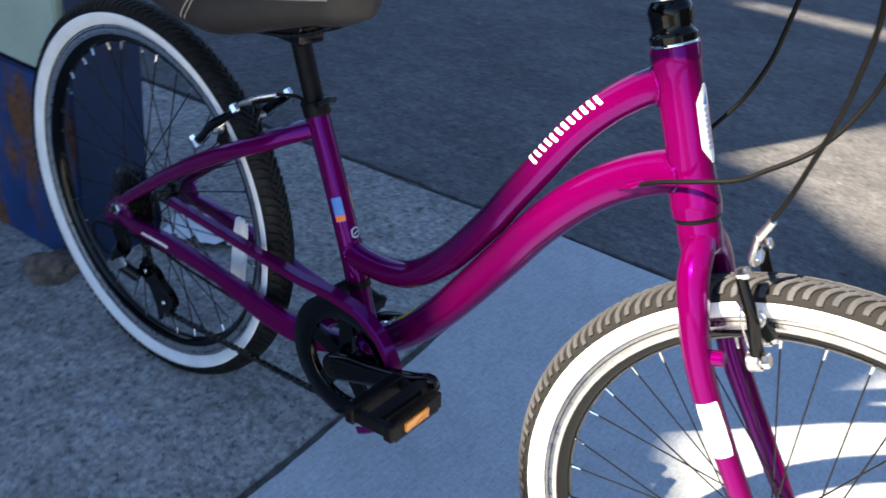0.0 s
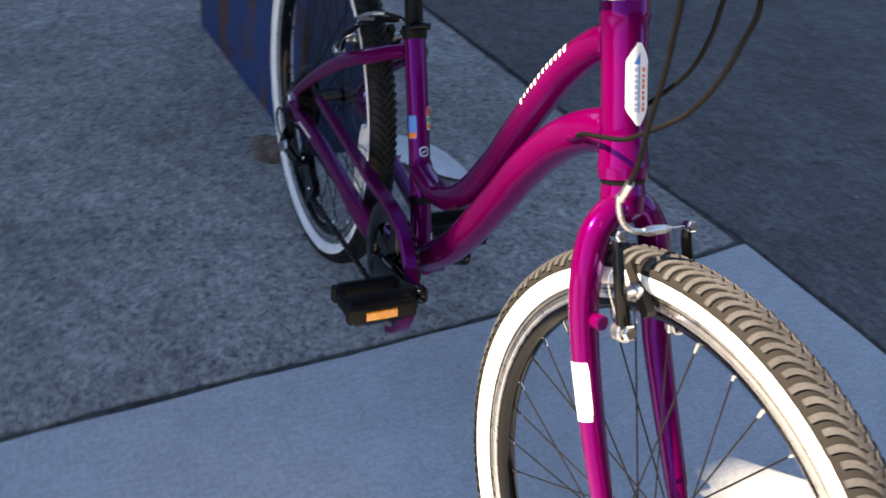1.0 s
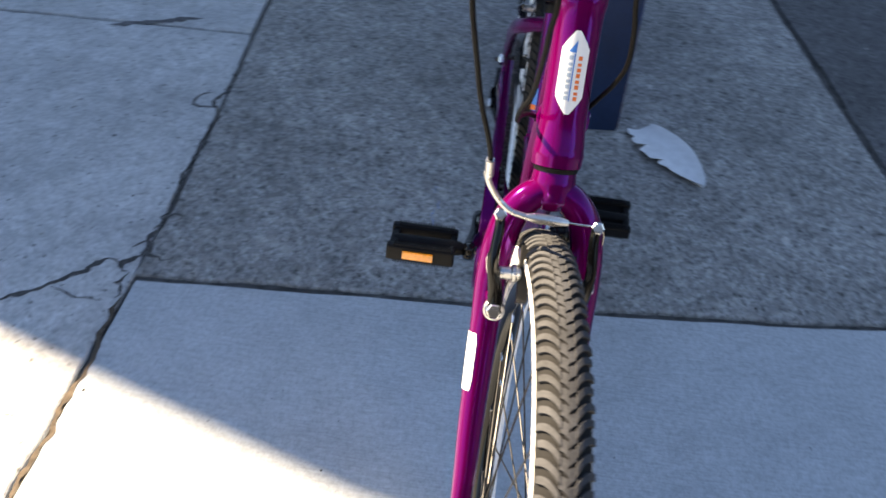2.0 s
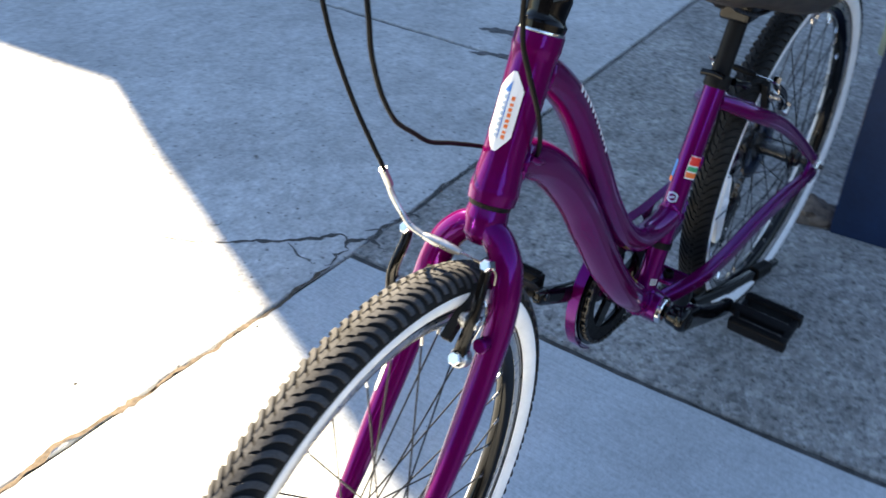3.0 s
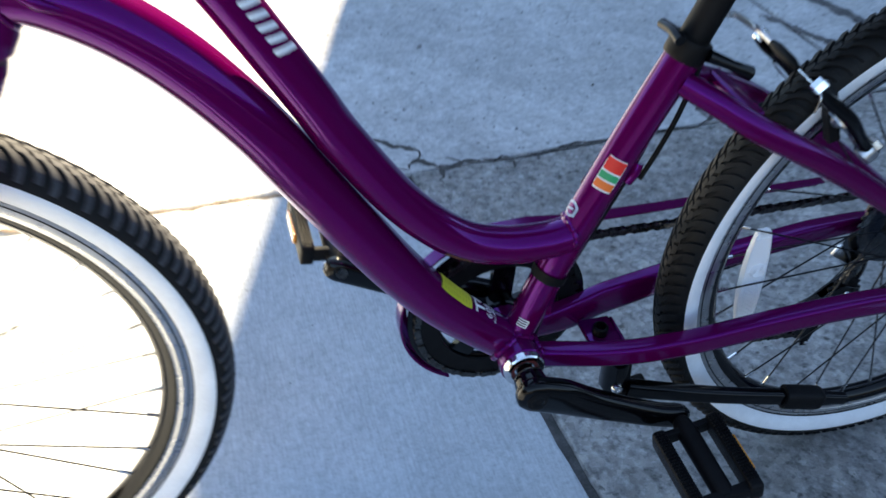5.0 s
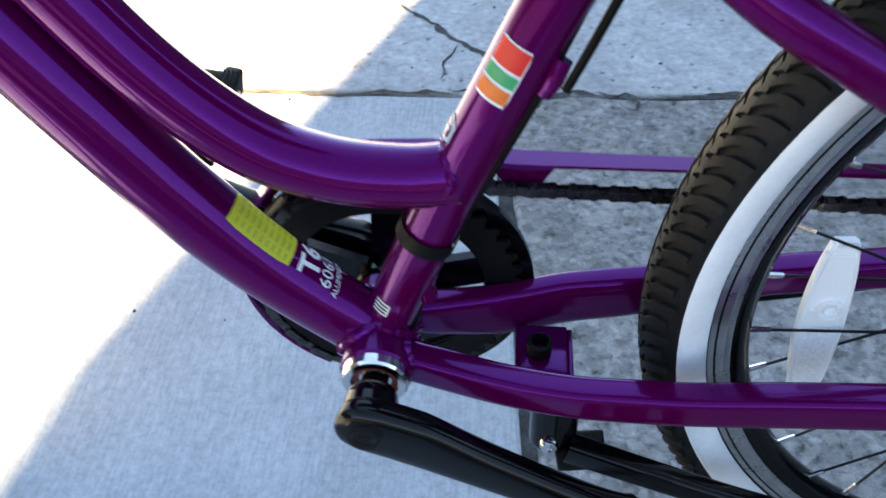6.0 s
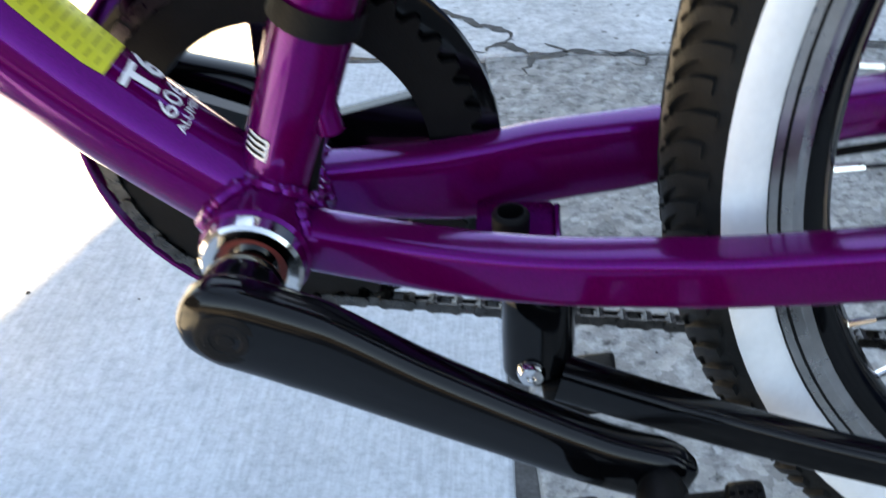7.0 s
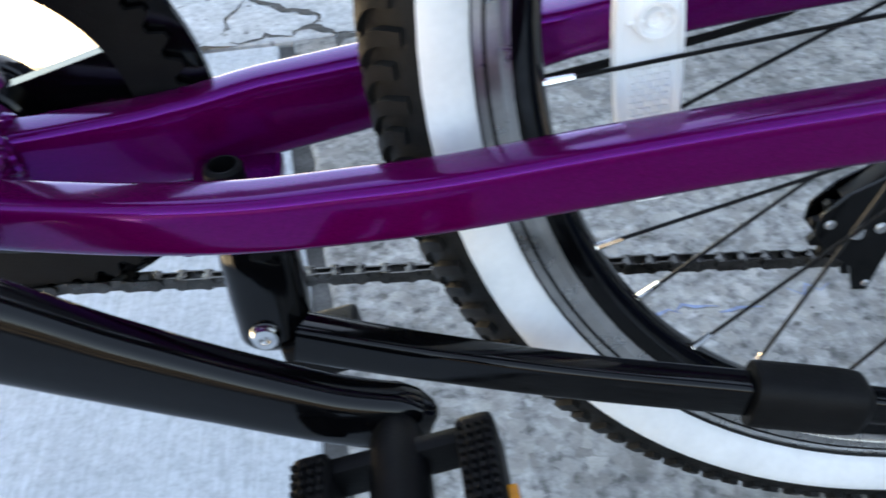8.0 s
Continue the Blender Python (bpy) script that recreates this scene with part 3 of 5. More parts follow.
_, HEAD = head_tube()
_, TOPT = pipe("top_tube", [(0.430, 0, 0.427), (0.462, 0, 0.423), (0.507, 0, 0.427), (0.551, 0, 0.446), (0.600, 0, 0.493), (0.650, 0, 0.565), (0.674, 0, 0.607), (0.697, 0, 0.646), (0.733, 0, 0.706), (0.757, 0, 0.740), (0.783, 0, 0.769), (0.817, 0, 0.797), (0.846, 0, 0.809)],
               [0.0185, 0.0185, 0.019, 0.0195, 0.0195, 0.0195, 0.0195, 0.0195, 0.0195, 0.0195, 0.0195, 0.0195, 0.0195], PAINT, bicycle, seg=28)
_, DOWN = pipe("down_tube", [(0.481, 0, 0.288), (0.526, 0, 0.327), (0.565, 0, 0.366), (0.604, 0, 0.415), (0.642, 0, 0.471), (0.683, 0, 0.534), (0.720, 0, 0.592), (0.765, 0, 0.648), (0.807, 0, 0.686), (0.850, 0, 0.712), (0.880, 0, 0.720)],
               [(0.021, 0.0225), 0.0225, 0.0235, 0.024, 0.0245, 0.0245, 0.0245, 0.0245, 0.024, 0.024, 0.024], PAINT, bicycle, seg=28)
_, SEATT = pipe("seat_tube", [(0.482, 0, 0.288), (0.442, 0, 0.400), (0.397, 0, 0.509), (0.3500, 0, 0.613)], 0.0168, PAINT, bicycle, seg=28)

# weld beads where the tubes meet
def weld(centre, axis, r_main, toward, r_tube, size=0.0026, shift=0.0):
    """A rippled bead along the line where a tube (running toward) meets a round shell."""
    a, t = Vector(axis).normalized(), Vector(toward)
    t = (t - a * t.dot(a)).normalized()
    n = a.cross(t)
    pts, rad = [], []
    for k in range(49):
        q = 2 * math.pi * k / 48
        u, w = r_tube * math.cos(q), r_tube * math.sin(q)
        s = math.sqrt(max(r_main * r_main - u * u, 0.00004))
        pts.append(tuple(Vector(centre) + t * (s + 0.001) + n * u * 1.02 + a * (w * 1.02 + shift)))
        rad.append(size * (1 + 0.22 * math.sin(k * 2.3) + 0.12 * math.sin(k * 0.9)))
    return pipe("weld_bead", pts, rad, PAINT, bicycle, sub=2, seg=8)


weld(BB, (0, 1, 0), 0.0235, (0.045, 0, 0.037), 0.0222, 0.0032)
weld(BB, (0, 1, 0), 0.0235, (-0.045, 0, 0.112), 0.0166, 0.0032)
for y in (1, -1):
    weld(BB, (0, 1, 0), 0.0235, (-0.045, 0, 0.008), 0.0115, 0.0026, 0.019 * y)
weld((0.4285, 0, 0.4255), (-0.045, 0, 0.112), 0.0172, (1, 0, 0), 0.0166, 0.0028)
weld(on_axis(0.137), AXIS, 0.0232, (-0.031, 0, -0.013), 0.0194, 0.0024)
weld(on_axis(0.044), AXIS, 0.0236, (-0.028, 0, -0.004), 0.0238, 0.0024)


def bottom_bracket():
    shell = disc_y("bottom_bracket_shell", 0.0235, -0.035, 0.035, PAINT, bicycle, at=BB, seg=36)
    turned("bearing_cup", [(0.0001, 0.0385), (0.0105, 0.0385), (0.0112, 0.0372), (0.0150, 0.0372), (0.0155, 0.0425), (0.0200, 0.0425), (0.0216, 0.0410), (0.0219, 0.0352)], 36, CHROME, shell, "polished steel bearing cup")
    turned("seal_ring", [(0.0110, 0.0392), (0.0112, 0.0398), (0.0146, 0.0398), (0.0148, 0.0392)], 32, DULLRED, shell, "dull red seal")


bottom_bracket()
for y in (1, -1):
    front = [(0.4731, 0.018, 0.2878), (0.4419, 0.027, 0.2886), (0.3993, 0.040, 0.2910), (0.3596, 0.048, 0.2930), (0.3222, 0.051, 0.2950), (0.2854, 0.053, 0.2975)]
    girth = [(0.010, 0.0115), (0.0105, 0.0115), (0.0102, 0.0116), (0.0100, 0.0118), (0.0100, 0.0122), (0.0102, 0.0122)]
    if y < 0:
        front = [(0.4731, 0.018, 0.2900), (0.4419, 0.026, 0.2844), (0.3993, 0.037, 0.2789), (0.3596, 0.046, 0.2823), (0.3222, 0.050, 0.2863), (0.2854, 0.052, 0.2925)]
        girth = [(0.010, 0.012), (0.010, 0.0160), (0.009, 0.0205), (0.009, 0.0205), (0.0095, 0.0195), (0.010, 0.0175)]
    back = [(0.2227, 0.055, 0.3045), (0.1610, 0.058, 0.3112), (0.0934, 0.062, 0.3157), (0.0238, 0.066, 0.3158), (-0.0310, 0.067, 0.3138)]
    _, stay = pipe("chain_stay", [(a, b * y, c) for a, b, c in front + back],
         girth + [(0.0105, 0.0125), (0.0105, 0.0125), (0.010, 0.0135), (0.009, 0.0115), (0.006, 0.010)], PAINT, bicycle, sub=6, seg=48, power=0.42)
    if y < 0:
        decal("pale_dash", stay, stay.length - 0.140, stay.length - 0.078, 171, 189, DECAL, bicycle, "narrow white printed dash", off=0.0012)
    pipe("seat_stay", [(0.3539, 0.010 * y, 0.5889), (0.3242, 0.028 * y, 0.5737), (0.2923, 0.044 * y, 0.5553), (0.2525, 0.054 * y, 0.5348), (0.2078, 0.058 * y, 0.5093), (0.1581, 0.061 * y, 0.4775), (0.1034, 0.063 * y, 0.4391), (0.0486, 0.065 * y, 0.3970), (-0.0011, 0.067 * y, 0.3571), (-0.0360, 0.067 * y, 0.3259)],
         [(0.010, 0.0115), (0.0105, 0.012), (0.0105, 0.0125), (0.010, 0.0125), (0.010, 0.0125), (0.010, 0.012), (0.0095, 0.011), (0.009, 0.0105), (0.008, 0.010), (0.006, 0.009)], PAINT, bicycle, sub=6, seg=20)
    d = plate([(-0.058, 0.2928), (-0.026, 0.2908), (0.0039, 0.3033), (0.0138, 0.3265), (-0.0011, 0.3531), (-0.026, 0.3528), (-0.056, 0.3229)], 0.0635 * y, 0.0705 * y, PAINT, "dropout", bicycle)
    disc_y("axle_nut", 0.011, 0.0705 * y, 0.080 * y, CHROME, d, "bright steel axle nut", at=(REAR.x, 0, REAR.z), seg=6)
    disc_y("axle_end", 0.0048, 0.080 * y, 0.089 * y, STEEL, d, at=(REAR.x, 0, REAR.z), seg=14)
part("brake_bridge", block((0.016, 0.084, 0.014), 0.005, 3, Matrix.Translation((0.2903, 0, 0.562))), PAINT, bicycle)


def kickstand_plate():
    b = part("kickstand_bracket", block((0.036, 0.060, 0.008), 0.002, 2, Matrix.Translation((0.3737, 0.0, 0.2670))), PAINT, bicycle)
    part("tab", block((0.0035, 0.052, 0.009), 0.001, 1, Matrix.Translation((0.3545, 0.0, 0.2685))), PAINT, b)
    disc_y("bolt_sleeve", 0.0085, -0.006, 0.006, SATIN, b, at=(0, 0, 0), hole=0.0062).matrix_basis = Matrix.Translation((0.3756, -0.006, 0.2760)) @ Matrix.Rotation(radians(90), 4, "X")
    stand, _ = pipe("kickstand", [(0.3640, 0.022, 0.2650), (0.3635, 0.022, 0.2570), (0.3630, 0.022, 0.2360), (0.3630, 0.022, 0.2160), (0.3630, 0.022, 0.2090)],
                    [(0.0120, 0.0145), (0.0135, 0.0160), (0.0140, 0.0165), (0.0140, 0.0160), (0.0090, 0.0110)], BLACK, bicycle, "black steel kickstand, folded up", sub=6, seg=28, power=0.8)
    turned("screw", [(0.0001, 0.0032), (0.0020, 0.0026), (0.0024, 0.0038), (0.0052, 0.0034), (0.0064, 0.0012), (0.0064, -0.004)], 22, CHROME, stand, "bright cross-head screw", at=Matrix.Translation((0.3660, 0.0360, 0.2235)))
    part("clevis", block((0.034, 0.020, 0.022), 0.003, 3, Matrix.Translation((0.3430, 0.029, 0.2085)) @ Matrix.Rotation(radians(10), 4, "Y")), SATIN, stand)
    line = [(0.3529, 0.034, 0.2190), (0.2990, 0.044, 0.2080), (0.2390, 0.056, 0.1988), (0.1690, 0.067, 0.1888), (0.0890, 0.079, 0.1770)]
    pipe("leg", line, [(0.0080, 0.0098), (0.0075, 0.0092), (0.0070, 0.0088), (0.0070, 0.0088), (0.0055, 0.0065)], BLACK, stand, sub=6, seg=24, power=0.42)
    a, b2 = np.array(line[-2]), np.array(line[-1])
    u = (b2 - a) / np.linalg.norm(b2 - a)
    pipe("rubber_foot", [tuple(b2 - u * 0.079), tuple(b2 - u * 0.077), tuple(b2 - u * 0.045), tuple(b2 - u * 0.034), tuple(b2 - u * 0.029)], [(0.0105, 0.0125), (0.0118, 0.0140), (0.0120, 0.0140), (0.0115, 0.0130), (0.007, 0.008)], SATIN, stand, sub=4, seg=24, power=0.7)


kickstand_plate()

# prints and stickers on the tubes
def lettering(p, s0, s1, a0, a1, lean, label):
    """Plain slanted bars where the maker's name is printed."""
    n = 12
    step = (s1 - s0) / n
    first = None
    for i in range(n):
        w = 0.52
        ob = decal("print_bar", p, s0 + i * step, s0 + (i + w) * step, a0 if i else a0 - 4, a1 if i not in (0, 4) else a1 + 6, DECAL, first or bicycle, label if not first else "", slant=lean, cut=0.12, n=4)
        first = first or ob
    return first


def along(p, x):
    """Metres along a tube at which it reaches x."""
    i = int(np.argmin(abs(p.line[:, 0] - x)))
    return p.dist[i]


lettering(TOPT, along(TOPT, 0.701), along(TOPT, 0.776), 16, 60, -0.007, "white printed name bars")
lettering(TOPT, along(TOPT, 0.712), along(TOPT, 0.779), 120, 164, 0.007, "white printed name bars")


def head_badge():
    L = HEAD.length
    s0, s1 = L * 0.31, L * 0.77
    v, f, rows = [], [], 14
    for i in range(rows + 1):
        u = i / rows
        half = 33 * min(1.0, 0.16 + 4.2 * min(u, 1 - u))
        for j in range(9):
            v.append(HEAD.point(s0 + (s1 - s0) * u, -90 + half * (j / 4 - 1), 0.0012))
    f = [(i * 9 + j, i * 9 + j + 1, (i + 1) * 9 + j + 1, (i + 1) * 9 + j) for i in range(rows) for j in range(8)]
    badge = mesh_object("head_badge", v, f, DECAL, bicycle, "white head badge with blue, grey and red print", smooth="all")
    # a blue corner wedge, a thin rule and pale grey-blue print bars, with a rim of bare white
    w = s1 - s0
    wedge = [HEAD.point(s0 + w * 0.885, -88, 0.0017), HEAD.point(s0 + w * 0.74, -88, 0.0017), HEAD.point(s0 + w * 0.74, -96, 0.0017), HEAD.point(s0 + w * 0.75, -105, 0.0017), HEAD.point(s0 + w * 0.81, -97, 0.0017)]
    mesh_object("blue_wedge", wedge, [(0, 1, 2), (0, 2, 4), (2, 3, 4)], BADGE_BLUE, badge, smooth=False)
    decal("blue_rule", HEAD, s0 + w * 0.16, s0 + w * 0.73, -91, -88.5, BADGE_BLUE, badge, off=0.0017, n=4)
    for k, long in enumerate((0.05, 0.035, 0.05, 0.04, 0.05, 0.045, 0.035, 0.05)):
        a = s0 + w * (0.17 + 0.069 * k)
        decal("print_bar", HEAD, a, a + w * long, -103, -93, PALE_PRINT, badge, off=0.0017, n=3)
        decal("red_bar", HEAD, a, a + w * long, -81, -72, ORANGE, badge, off=0.0017, n=2)


head_badge()
sticker = decal("seat_tube_sticker", SEATT, 0.208, 0.243, -66, 2, DECAL, bicycle, "white sticker with red, green and orange bands", cut=0.1)
decal("red_band", SEATT, 0.2290, 0.242, -63, -1, RED, sticker, off=0.0010)
decal("green_band", SEATT, 0.2200, 0.2270, -63, -1, GREEN, sticker, off=0.0010)
decal("orange_band", SEATT, 0.2100, 0.2180, -63, -1, ORANGE, sticker, off=0.0010)
sticker = decal("seat_tube_sticker", SEATT, 0.196, 0.231, 188, 238, BADGE_BLUE, bicycle, "blue and orange sticker", cut=0.1)
decal("orange_band", SEATT, 0.197, 0.205, 190, 236, ORANGE, sticker, off=0.0010)
yellow = decal("warning_sticker", DOWN, 0.0885, 0.1390, 54, 116, YELLOW, bicycle, "bright yellow warning sticker with fine illegible print", cut=0.08)
for k in range(9):
    decal("print_line", DOWN, 0.0925 + k * 0.005, 0.0937 + k * 0.005, 60, 110, OLIVE, yellow, off=0.0010, n=2)


def wrapped_text(text, size, p, s_mid, a_mid, parent, name, deg_turn, mat=DECAL):
    """Built-in lettering bent round a tube."""
    cu = bpy.data.curves.new(name, "FONT")
    cu.offset = 0.0006 if size > 0.015 else 0.0
    cu.body, cu.size, cu.align_x, cu.align_y, cu.resolution_u = text, size, "CENTER", "CENTER", 2
    tmp = bpy.data.objects.new(name, cu)
    scene.collection.objects.link(tmp)
    bpy.context.view_layer.update()
    me = bpy.data.meshes.new_from_object(tmp.evaluated_get(bpy.context.evaluated_depsgraph_get()))
    bpy.data.objects.remove(tmp)
    bm = bmesh.new()
    bm.from_mesh(me)
    bmesh.ops.triangulate(bm, faces=bm.faces)
    bmesh.ops.subdivide_edges(bm, edges=[q for q in bm.edges if q.calc_length() > size * 0.3], cuts=2)
    c, n = math.cos(radians(deg_turn)), math.sin(radians(deg_turn))
    r = float(np.interp(s_mid, p.dist, p.r[:, 0]))
    for v in bm.verts:
        x, y = v.co.x, v.co.y
        ds, da = x * c + y * n, x * n - y * c
        v.co = Vector(p.point(s_mid + ds, a_mid + math.degrees(da / r), 0.0007))
    return part(name, bm, mat, parent)


wrapped_text("T6", 0.0205, DOWN, 0.0750, 90, bicycle, "alloy_mark", 84)
wrapped_text("6061", 0.0125, DOWN, 0.0613, 90, bicycle, "alloy_mark", 84)
wrapped_text("ALUMINUM", 0.0056, DOWN, 0.0530, 90, bicycle, "alloy_mark", 84)
tag = decal("serial_label", SEATT, 0.0350, 0.0450, -54, -16, DECAL, bicycle, "white label with dark bars", cut=0.05)
for k in range(3):
    decal("dark_bar", SEATT, 0.0367 + k * 0.0029, 0.0381 + k * 0.0029, -54, -20, SATIN, tag, off=0.0010, n=2)
decal("cable_strap", SEATT, 0.094, 0.1045, -180, 180, SATIN, bicycle, "black rubber strap", off=0.0018, n=28)
emblem = decal("round_emblem", SEATT, 0.1680, 0.1840, -114, -60, PALE_PRINT, bicycle, "small round emblem in pale print with purple inside", cut=0.75)
decal("emblem_field", SEATT, 0.1707, 0.1813, -105, -69, PAINT, emblem, off=0.0009, cut=0.75)
decal("emblem_stroke", SEATT, 0.1747, 0.1773, -100, -74, PALE_PRINT, emblem, off=0.0013, slant=0.003, n=3)
pipe("cable_stop", [(0.4488, 0.006, 0.3319), (0.4502, 0.006, 0.3439), (0.4484, 0.006, 0.3555)], [0.0062, 0.0058, 0.0064], PAINT, bicycle, seg=14)
pipe("shift_cable", [(0.3599, 0.006, 0.5665), (0.3911, 0.008, 0.4840), (0.4242, 0.007, 0.4066), (0.4460, 0.006, 0.3535), (0.4583, 0.007, 0.3090), (0.4640, 0.008, 0.2761)], 0.0024, CABLE, bicycle, seg=8)
pipe("cable_guide", [(0.3878, 0.010, 0.4889), (0.3835, 0.012, 0.4986), (0.3798, 0.010, 0.5083)], 0.005, PAINT, bicycle, seg=12)

# ---- wheels ----



def tyre_geometry():
    """A carcass with close-set swept centre ribs and shoulder lugs."""
    prof = []
    for a in np.linspace(-2.6, 2.6, 29):
        prof.append((0.3070 + 0.0225 * math.cos(a), 0.0238 * math.sin(a)))
    geos = [lathe(prof, 120)]
    n = 144

    def skin(ang, y, lift):
        a = math.asin(max(-1, min(1, y / 0.0238)))
        r = 0.3070 + (0.0225 + lift) * math.cos(a)
        yy = (0.0238 + lift) * math.sin(a)
        return (r * math.cos(ang), yy, r * math.sin(ang))

    d = 2 * math.pi / n

    def rib(a, y0, y1, sweep, wide, high, s, steps=4):
        """A curved cross rib from y0 to y1, its middle pulled along by sweep."""
        us = [k / steps for k in range(steps + 1)]
        mids = [(a + d * sweep * (1 - (1 - u) ** 2), (y0 + (y1 - y0) * u) * s) for u in us]
        fore = [(q - d * wide * (0.5 - 0.10 * u), y) for (q, y), u in zip(mids, us)]
        back = [(q + d * wide * (0.5 - 0.10 * u), y) for (q, y), u in zip(mids, us)]
        k = steps + 1
        low = [skin(*p, -0.0006) for p in fore + back]
        top = [skin(q + d * 0.07 * e, y, high) for e, side in ((1, fore), (-1, back)) for q, y in side]
        v = low + top
        f = []
        for j in range(steps):
            f += [(2 * k + j, 2 * k + j + 1, 3 * k + j + 1, 3 * k + j), (j, j + 1, 2 * k + j + 1, 2 * k + j), (k + j + 1, k + j, 3 * k + j, 3 * k + j + 1)]
        f += [(0, 2 * k, 3 * k, k), (k - 1, 2 * k - 1, 4 * k - 1, 3 * k - 1)]
        geos.append((v, f))

    for i in range(n):
        a = i * d
        for s in (1, -1):
            shift = 0.5 * d if s < 0 else 0.0
            rib(a + shift, 0.0002, 0.0062, 0.25, 0.98, 0.0020, s, 3)
            rib(a + shift + d * 0.40, 0.0058, 0.0222 if i % 2 else 0.0206, 1.00, 0.68, 0.0029, s, 7)
    v, f = joined(*geos)
    return v, f


def wheel(name, origin, label, rear):
    rim_prof = [(0.2925, -0.0115), (0.2930, -0.0140), (0.2915, -0.0146), (0.2795, -0.0146), (0.2785, -0.0138), (0.2750, -0.0134), (0.2750, 0.0134), (0.2785, 0.0138), (0.2795, 0.0146), (0.2915, 0.0146), (0.2930, 0.0140), (0.2925, 0.0115), (0.286, 0.010), (0.286, -0.010)]
    w = turned(name, rim_prof, 120, SILVER, bicycle, label, closed=True, at=origin)
    turned("rim_well", [(0.2752, -0.0128), (0.2690, -0.0112), (0.2625, -0.0062), (0.2605, 0.0), (0.2625, 0.0062), (0.2690, 0.0112), (0.2752, 0.0128)], 120, BLACK, w, "black inner rim")
    for s in (1, -1):
        groove = [(0.2858, 0.01465 * s), (0.2855, 0.01485 * s), (0.2846, 0.01485 * s), (0.2843, 0.01465 * s)]
        turned("brake_track_line", groove, 120, SPOKE, w)
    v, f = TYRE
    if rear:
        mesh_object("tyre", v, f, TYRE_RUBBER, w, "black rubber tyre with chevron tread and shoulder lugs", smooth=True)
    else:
        # front tyre only: paler rubber copy, sunlight painted in along with dust
        mesh_object("tyre", v, f, SUN_DUST_TREAD, w, "black rubber tyre, chevron tread greyed by dust and painted sunlight", smooth=True)
    for s in (1, -1):
        band = []
        for a in np.linspace(1.41, 2.43, 10):
            k = 0.0006 if 1.45 < a < 2.41 else -0.0002
            band.append((0.3070 + (0.0225 + k) * math.cos(a), (0.0238 + k) * math.sin(a) * s))
        turned("whitewall", band, 120, WHITE, w, "clean white sidewall band", smooth="all")
    half = 0.048 if rear else 0.038
    hub_prof = [(0.0001, -half - 0.012), (0.0055, -half - 0.012), (0.0060, -half - 0.002), (0.014, -half), (0.015, -half + 0.006), (0.0225, -half + 0.010), (0.0225, -half + 0.0135), (0.013, -half + 0.018), (0.0115, 0.0), (0.013, half - 0.018), (0.0225, half - 0.0135), (0.0225, half - 0.010), (0.015, half - 0.006), (0.014, half), (0.0060, half + 0.002), (0.0055, half + 0.012), (0.0001, half + 0.012)]
    turned("hub", hub_prof, 32, STEEL, w, "dark alloy hub")
    n = 36
    ln = 0.2660 - 0.0215
    sv, sf = Pipe([(0, 0, 0), (0, 0, 0.5), (0, 0, 1.0)], 0.00105, 1, 6).geometry(False)
    spoke_me = bpy.data.meshes.new("spoke")
    spoke_me.from_pydata([tuple(q) for q in sv], [], sf)
    spoke_me.materials.append(SPOKE)
    nv, nf = Pipe([(0, 0, 0), (0, 0, 0.004), (0, 0, 0.012), (0, 0, 0.0135)], [0.0017, 0.0019, 0.0021, 0.0030], 2, 8).geometry()
    nip_me = bpy.data.meshes.new("spoke_nipple")
    nip_me.from_pydata([tuple(q) for q in nv], [], nf)
    nip_me.materials.append(CHROME)
    for i in range(n):
        side = 1 if i % 2 else -1
        cross = 1 if (i // 2) % 2 else -1
        a = 2 * math.pi * i / n + (0.06 if rear else 0.0)
        h = a + cross * 1.12
        p0 = Vector((0.0205 * math.cos(h), (half - 0.0118) * side, 0.0205 * math.sin(h)))
        p1 = Vector((0.2615 * math.cos(a), 0.002 * side, 0.2615 * math.sin(a)))
        d = p1 - p0
        q = d.to_track_quat("Z", "Y").to_matrix().to_4x4()
        sp = hang(new("spoke", spoke_me), w)
        sp.matrix_basis = Matrix.Translation(p0) @ q @ Matrix.Diagonal((1, 1, d.length - 0.006, 1))
        npl = hang(new("spoke_nipple", nip_me), w)
        npl.matrix_basis = Matrix.Translation(p1 - d.normalized() * 0.0125) @ q
    return w


TYRE = tyre_geometry()
rear_wheel = wheel("rear_wheel", Matrix.Translation(REAR), "rear wheel with silver rim, black spokes and whitewall tyre", True)
wheel("front_wheel", STEER @ Matrix.Translation(FRONT) @ Matrix.Rotation(0.04, 4, "Y"), "front wheel with silver rim, black spokes and whitewall tyre", False)


